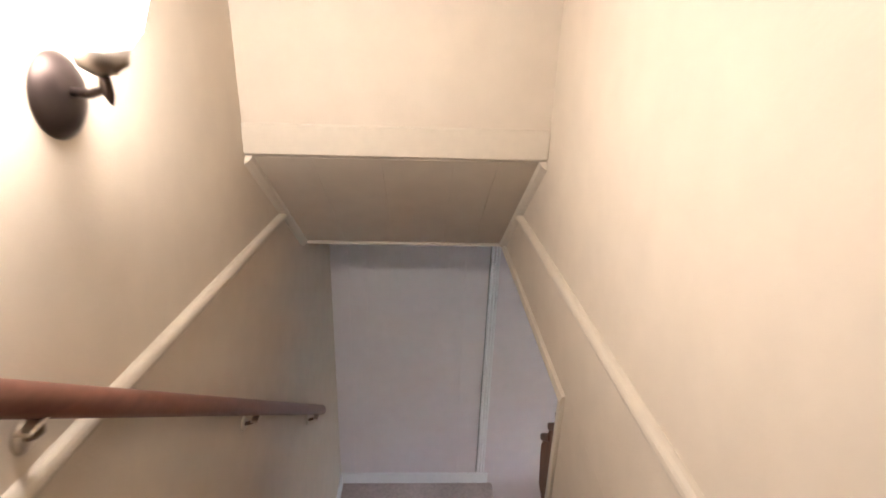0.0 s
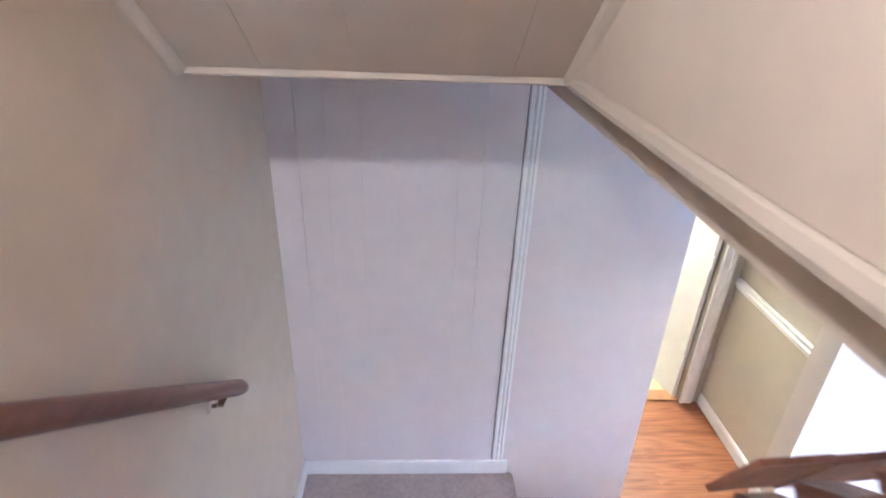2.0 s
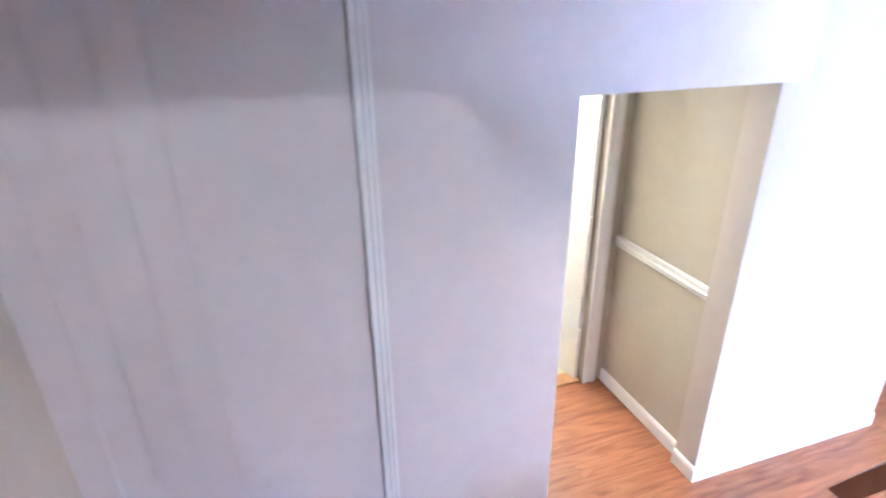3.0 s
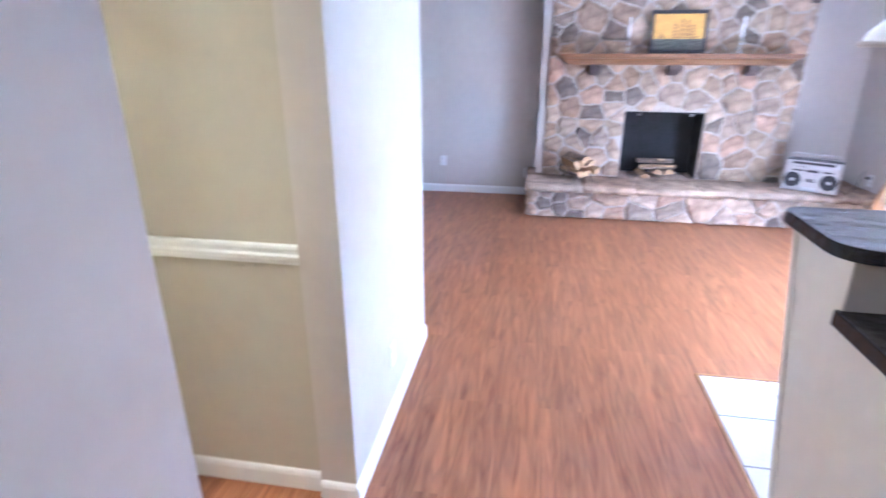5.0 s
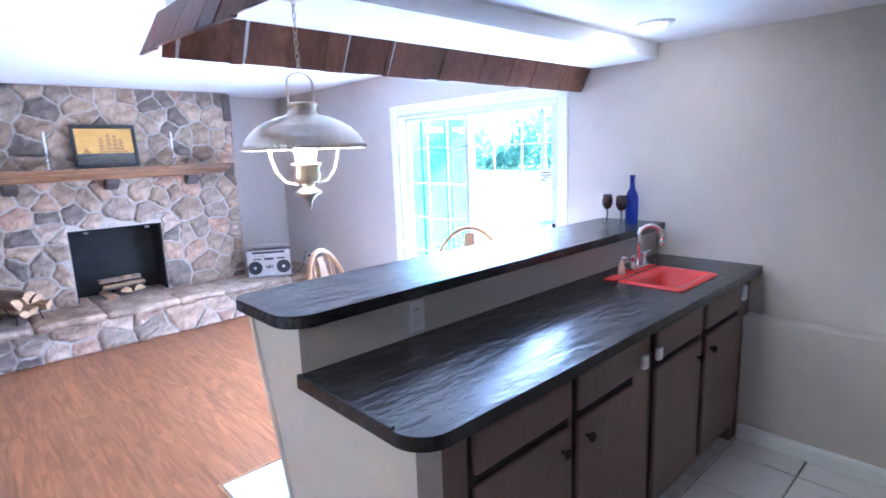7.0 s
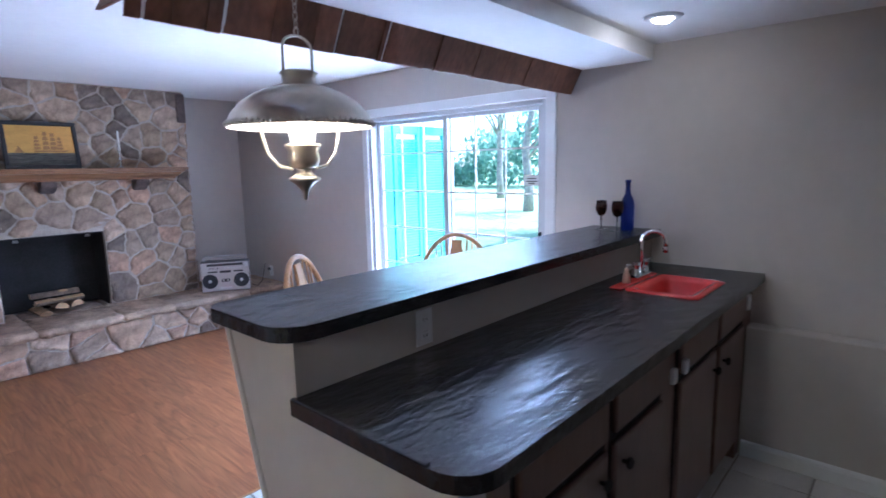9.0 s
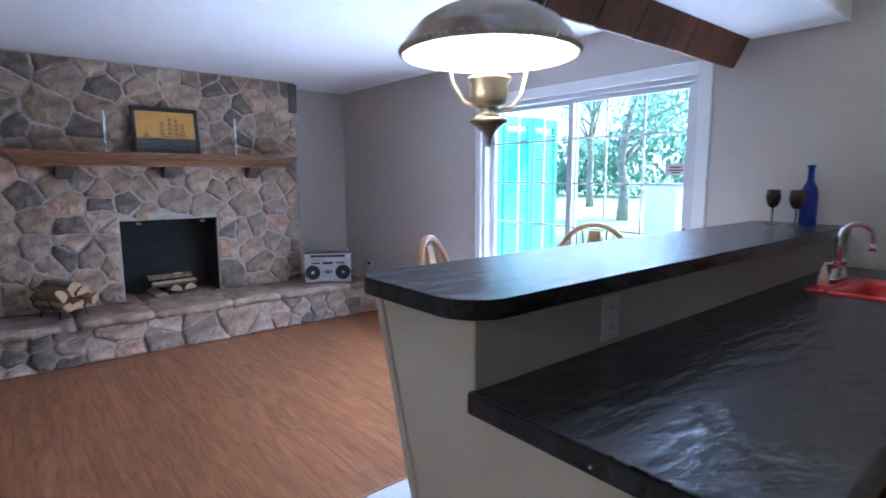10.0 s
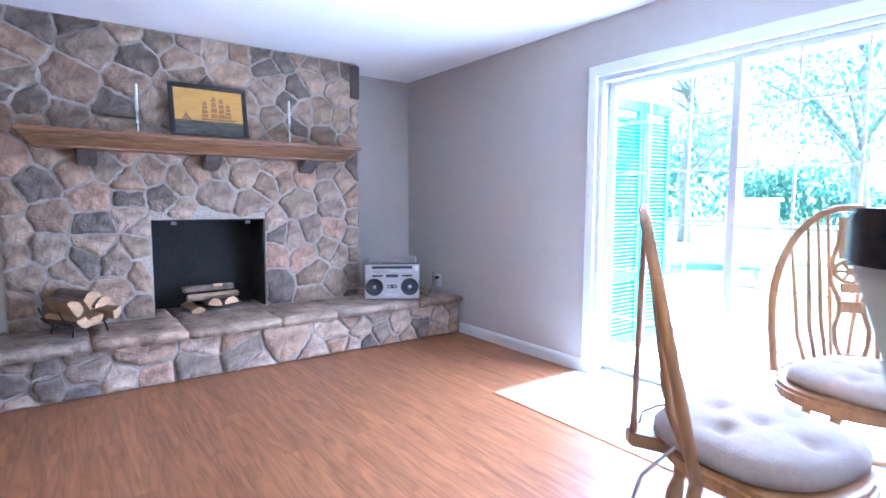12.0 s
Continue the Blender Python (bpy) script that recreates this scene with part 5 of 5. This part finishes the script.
for x0 in (5.55, 5.935):
    sh = part("shutter", box(x0, x0 + 0.045, 5.005, 5.045, 0.05, 1.95, 0.003), TEAL, wing, "teal louvred shutter")
    part("stile", box(x0 + 0.33, x0 + 0.375, 5.005, 5.045, 0.05, 1.95, 0.003), TEAL, sh)
    for z in (0.05, 0.55, 1.87):
        part("cross_rail", box(x0 + 0.046, x0 + 0.329, 5.008, 5.042, z, z + 0.08), TEAL, sh)
    for k in range(42):
        z = 0.66 + 0.028 * k
        own = box(x0 + 0.046, x0 + 0.329, -0.018, 0.018, -0.003, 0.003)
        own.transform(Matrix.Translation((0, 5.025, z)) @ Matrix.Rotation(radians(38), 4, "X"))
        part("louvre", own, TEAL, sh)
    for k in range(13):
        z = 0.16 + 0.03 * k
        own = box(x0 + 0.046, x0 + 0.329, -0.018, 0.018, -0.003, 0.003)
        own.transform(Matrix.Translation((0, 5.025, z)) @ Matrix.Rotation(radians(38), 4, "X"))
        part("louvre", own, TEAL, sh)
roof = thing("porch_roof", "white boarded porch roof over the patio", "roof", (0, 0, 0))
part("soffit", box(5.155, 6.52, 0.2, 5.04, 2.50, 2.53), SIDING, roof)
part("fascia", box(6.521, 6.55, 0.2, 5.04, 2.44, 2.66, 0.004), SIDING, roof)
part("covering", box(5.155, 6.52, 0.2, 5.04, 2.535, 2.66), MORTAR, roof, "grey roof covering")
post = thing("porch_post", "white square porch post", "post", (6.40, 2.45, -0.03))
part("shaft", box(-0.05, 0.05, -0.05, 0.05, 0.12, 2.529, 0.004), SIDING, post)
part("foot", box(-0.07, 0.07, -0.07, 0.07, 0.0, 0.12, 0.004), SIDING, post)
bx = thing("utility_box", "white garden cabinet standing on the lawn", "box", (13.0, 7.3, -0.10))
part("body", box(-0.35, 0.35, -0.35, 0.35, 0, 1.25, 0.02), SIDING, bx)
part("lid", box(-0.40, 0.40, -0.40, 0.40, 1.25, 1.32, 0.015), SIDING, bx)


def tree(place, height, spread, seed, label):
    rng = random.Random(seed)
    th = thing("tree", label, "tree", place, rng.uniform(0, 360))
    pts = [(0.06 * rng.uniform(-1, 1) * k, 0.06 * rng.uniform(-1, 1) * k, height * 0.62 * k / 5) for k in range(6)]
    part("trunk", tube(pts, [0.20, 0.16, 0.14, 0.12, 0.09, 0.06], 9), TRUNK, th, smooth=True)
    tips = []
    for k in range(11):
        a, z0 = rng.uniform(0, math.tau), height * rng.uniform(0.22, 0.58)
        out = spread * rng.uniform(0.5, 1.0)
        z1 = z0 + height * rng.uniform(0.05, 0.4)
        p = [(0, 0, z0), (out * 0.45 * math.cos(a), out * 0.45 * math.sin(a), z0 + (z1 - z0) * 0.6), (out * math.cos(a), out * math.sin(a), z1)]
        part("limb", tube(p, [0.06, 0.04, 0.015], 6), TRUNK, th, smooth=True)
        tips += [Vector(p[1]), Vector(p[2]), (Vector(p[1]) + Vector(p[2])) / 2]
    verts, faces = [], []
    for c in tips:
        for _ in range(110):
            d = Vector((rng.gauss(0, 1), rng.gauss(0, 1), rng.gauss(0, 0.7))) * spread * 0.20
            s = rng.uniform(0.045, 0.085)
            q = Euler((rng.uniform(0, 6), rng.uniform(0, 6), rng.uniform(0, 6))).to_matrix()
            n0 = len(verts)
            verts += [tuple(c + d + q @ Vector(v)) for v in ((-s, 0, 0), (0, -s * 0.5, 0), (s, 0, 0), (0, s * 0.5, 0))]
            faces.append((n0, n0 + 1, n0 + 2, n0 + 3))
    me = bpy.data.meshes.new("crown")
    me.from_pydata(verts, [], faces)
    me.materials.append(LEAF)
    cr = new("crown", me)
    cr.parent = th
    tagged(cr, "", "", "", "stuff")
    return th


for k, (x, y, h, s) in enumerate(((15, 6.2, 7.5, 2.6), (18, 11.5, 8, 3.2), (21, 1.5, 9, 3.6), (24, 17, 9, 3.8), (28, 8, 10, 4.2), (20, 22, 8, 3.4), (30, -4, 10, 4.4))):
    tree((x, y, -0.1), h, s, 20 + k, "leafy green tree standing on the lawn")
verts, faces = [], []
rng = random.Random(77)
for k in range(26000):
    a = rng.uniform(-35, 55)
    y = rng.uniform(-30, 60)
    x = 38 + rng.uniform(-2, 2)
    z = rng.uniform(0, 1) ** 0.8 * (4.2 + 2.0 * math.sin(y * 0.35) + 1.2 * math.sin(y * 0.9 + 1))
    s = rng.uniform(0.15, 0.35)
    q = Euler((rng.uniform(0, 6), rng.uniform(0, 6), rng.uniform(0, 6))).to_matrix()
    n0 = len(verts)
    verts += [tuple(Vector((x, y, z)) + q @ Vector(v)) for v in ((-s, 0, 0), (0, -s * 0.5, 0), (s, 0, 0), (0, s * 0.5, 0))]
    faces.append((n0, n0 + 1, n0 + 2, n0 + 3))
me = bpy.data.meshes.new("far_woods")
me.from_pydata(verts, [], faces)
me.materials.append(LEAF)
tagged(new("far_woods", me), "distant green woods behind the lawn", "woods", "", "stuff")

# ---- stones and tiles ----
rng = random.Random(4)
lay_stones(fire, cells(FX1 - FX0, ZC - 0.33, 0.20, rng, (OX0 - FX0, OX1 - FX0, OZ1 - 0.33)), (FX0, FY, 0.33), (1, 0, 0), (0, 0, 1), rng)
lay_stones(fire, cells(3.205, 0.272, 0.27, rng, None, 1.2), (1.78, 6.145, 0.0), (1, 0, 0), (0, 0, 1), rng, 0.009, 0.018)
lay_stones(fire, cells(0.34, ZC - 0.33, 0.20, rng), (FX1, 6.63, 0.33), (0, 1, 0), (0, 0, 1), rng, 0.010, 0.018)
lay_stones(fire, cells(0.82, 0.272, 0.20, rng), (1.775, 6.97, 0.0), (0, -1, 0), (0, 0, 1), rng, 0.010, 0.02)

T = 0.33
tile_bm = box(0.004, T - 0.004, 0.004, T - 0.004, -0.006, 0.004, 0.0015)
tile_me = mesh("tile", tile_bm, TILE)
for host, x0, x1, y0, y1 in (("floor_tiled", 2.735, XR, 0.78, 3.415), ("floor_door", 4.255, XR, 3.42, 4.825)):
    nx, ny = int((x1 - x0) / T) + 1, int((y1 - y0) / T) + 1
    for i in range(nx):
        for j in range(ny):
            xa, ya = x0 + i * T, y1 - (j + 1) * T
            if xa + T > x1 + 0.02 or ya < y0 - 0.02:
                w, h = min(T, x1 - xa), T if ya >= y0 - 0.02 else ya + T - y0
                if w < 0.03 or h < 0.03:
                    continue
                ob = new("tile", mesh("tile", box(0.004, w - 0.003, T - h + 0.004, T - 0.004, -0.006, 0.004, 0.0015), TILE))
            else:
                ob = new("tile", tile_me)
            ob.location = (xa, ya, rng.uniform(-0.0003, 0.0003))
            ob.parent = bpy.data.objects[host]
setting("trim_floor_edge", box(2.720, 2.734, 1.30, 3.43, -0.002, 0.006, 0.002), OAK)
setting("trim_floor_edge", box(2.734, 4.248, 3.417, 3.429, -0.002, 0.006, 0.002), OAK)
setting("trim_floor_edge", box(4.240, 4.254, 3.429, 4.84, -0.002, 0.006, 0.002), OAK)
setting("trim_floor_edge", box(4.254, XR, 4.826, 4.839, -0.002, 0.006, 0.002), OAK)
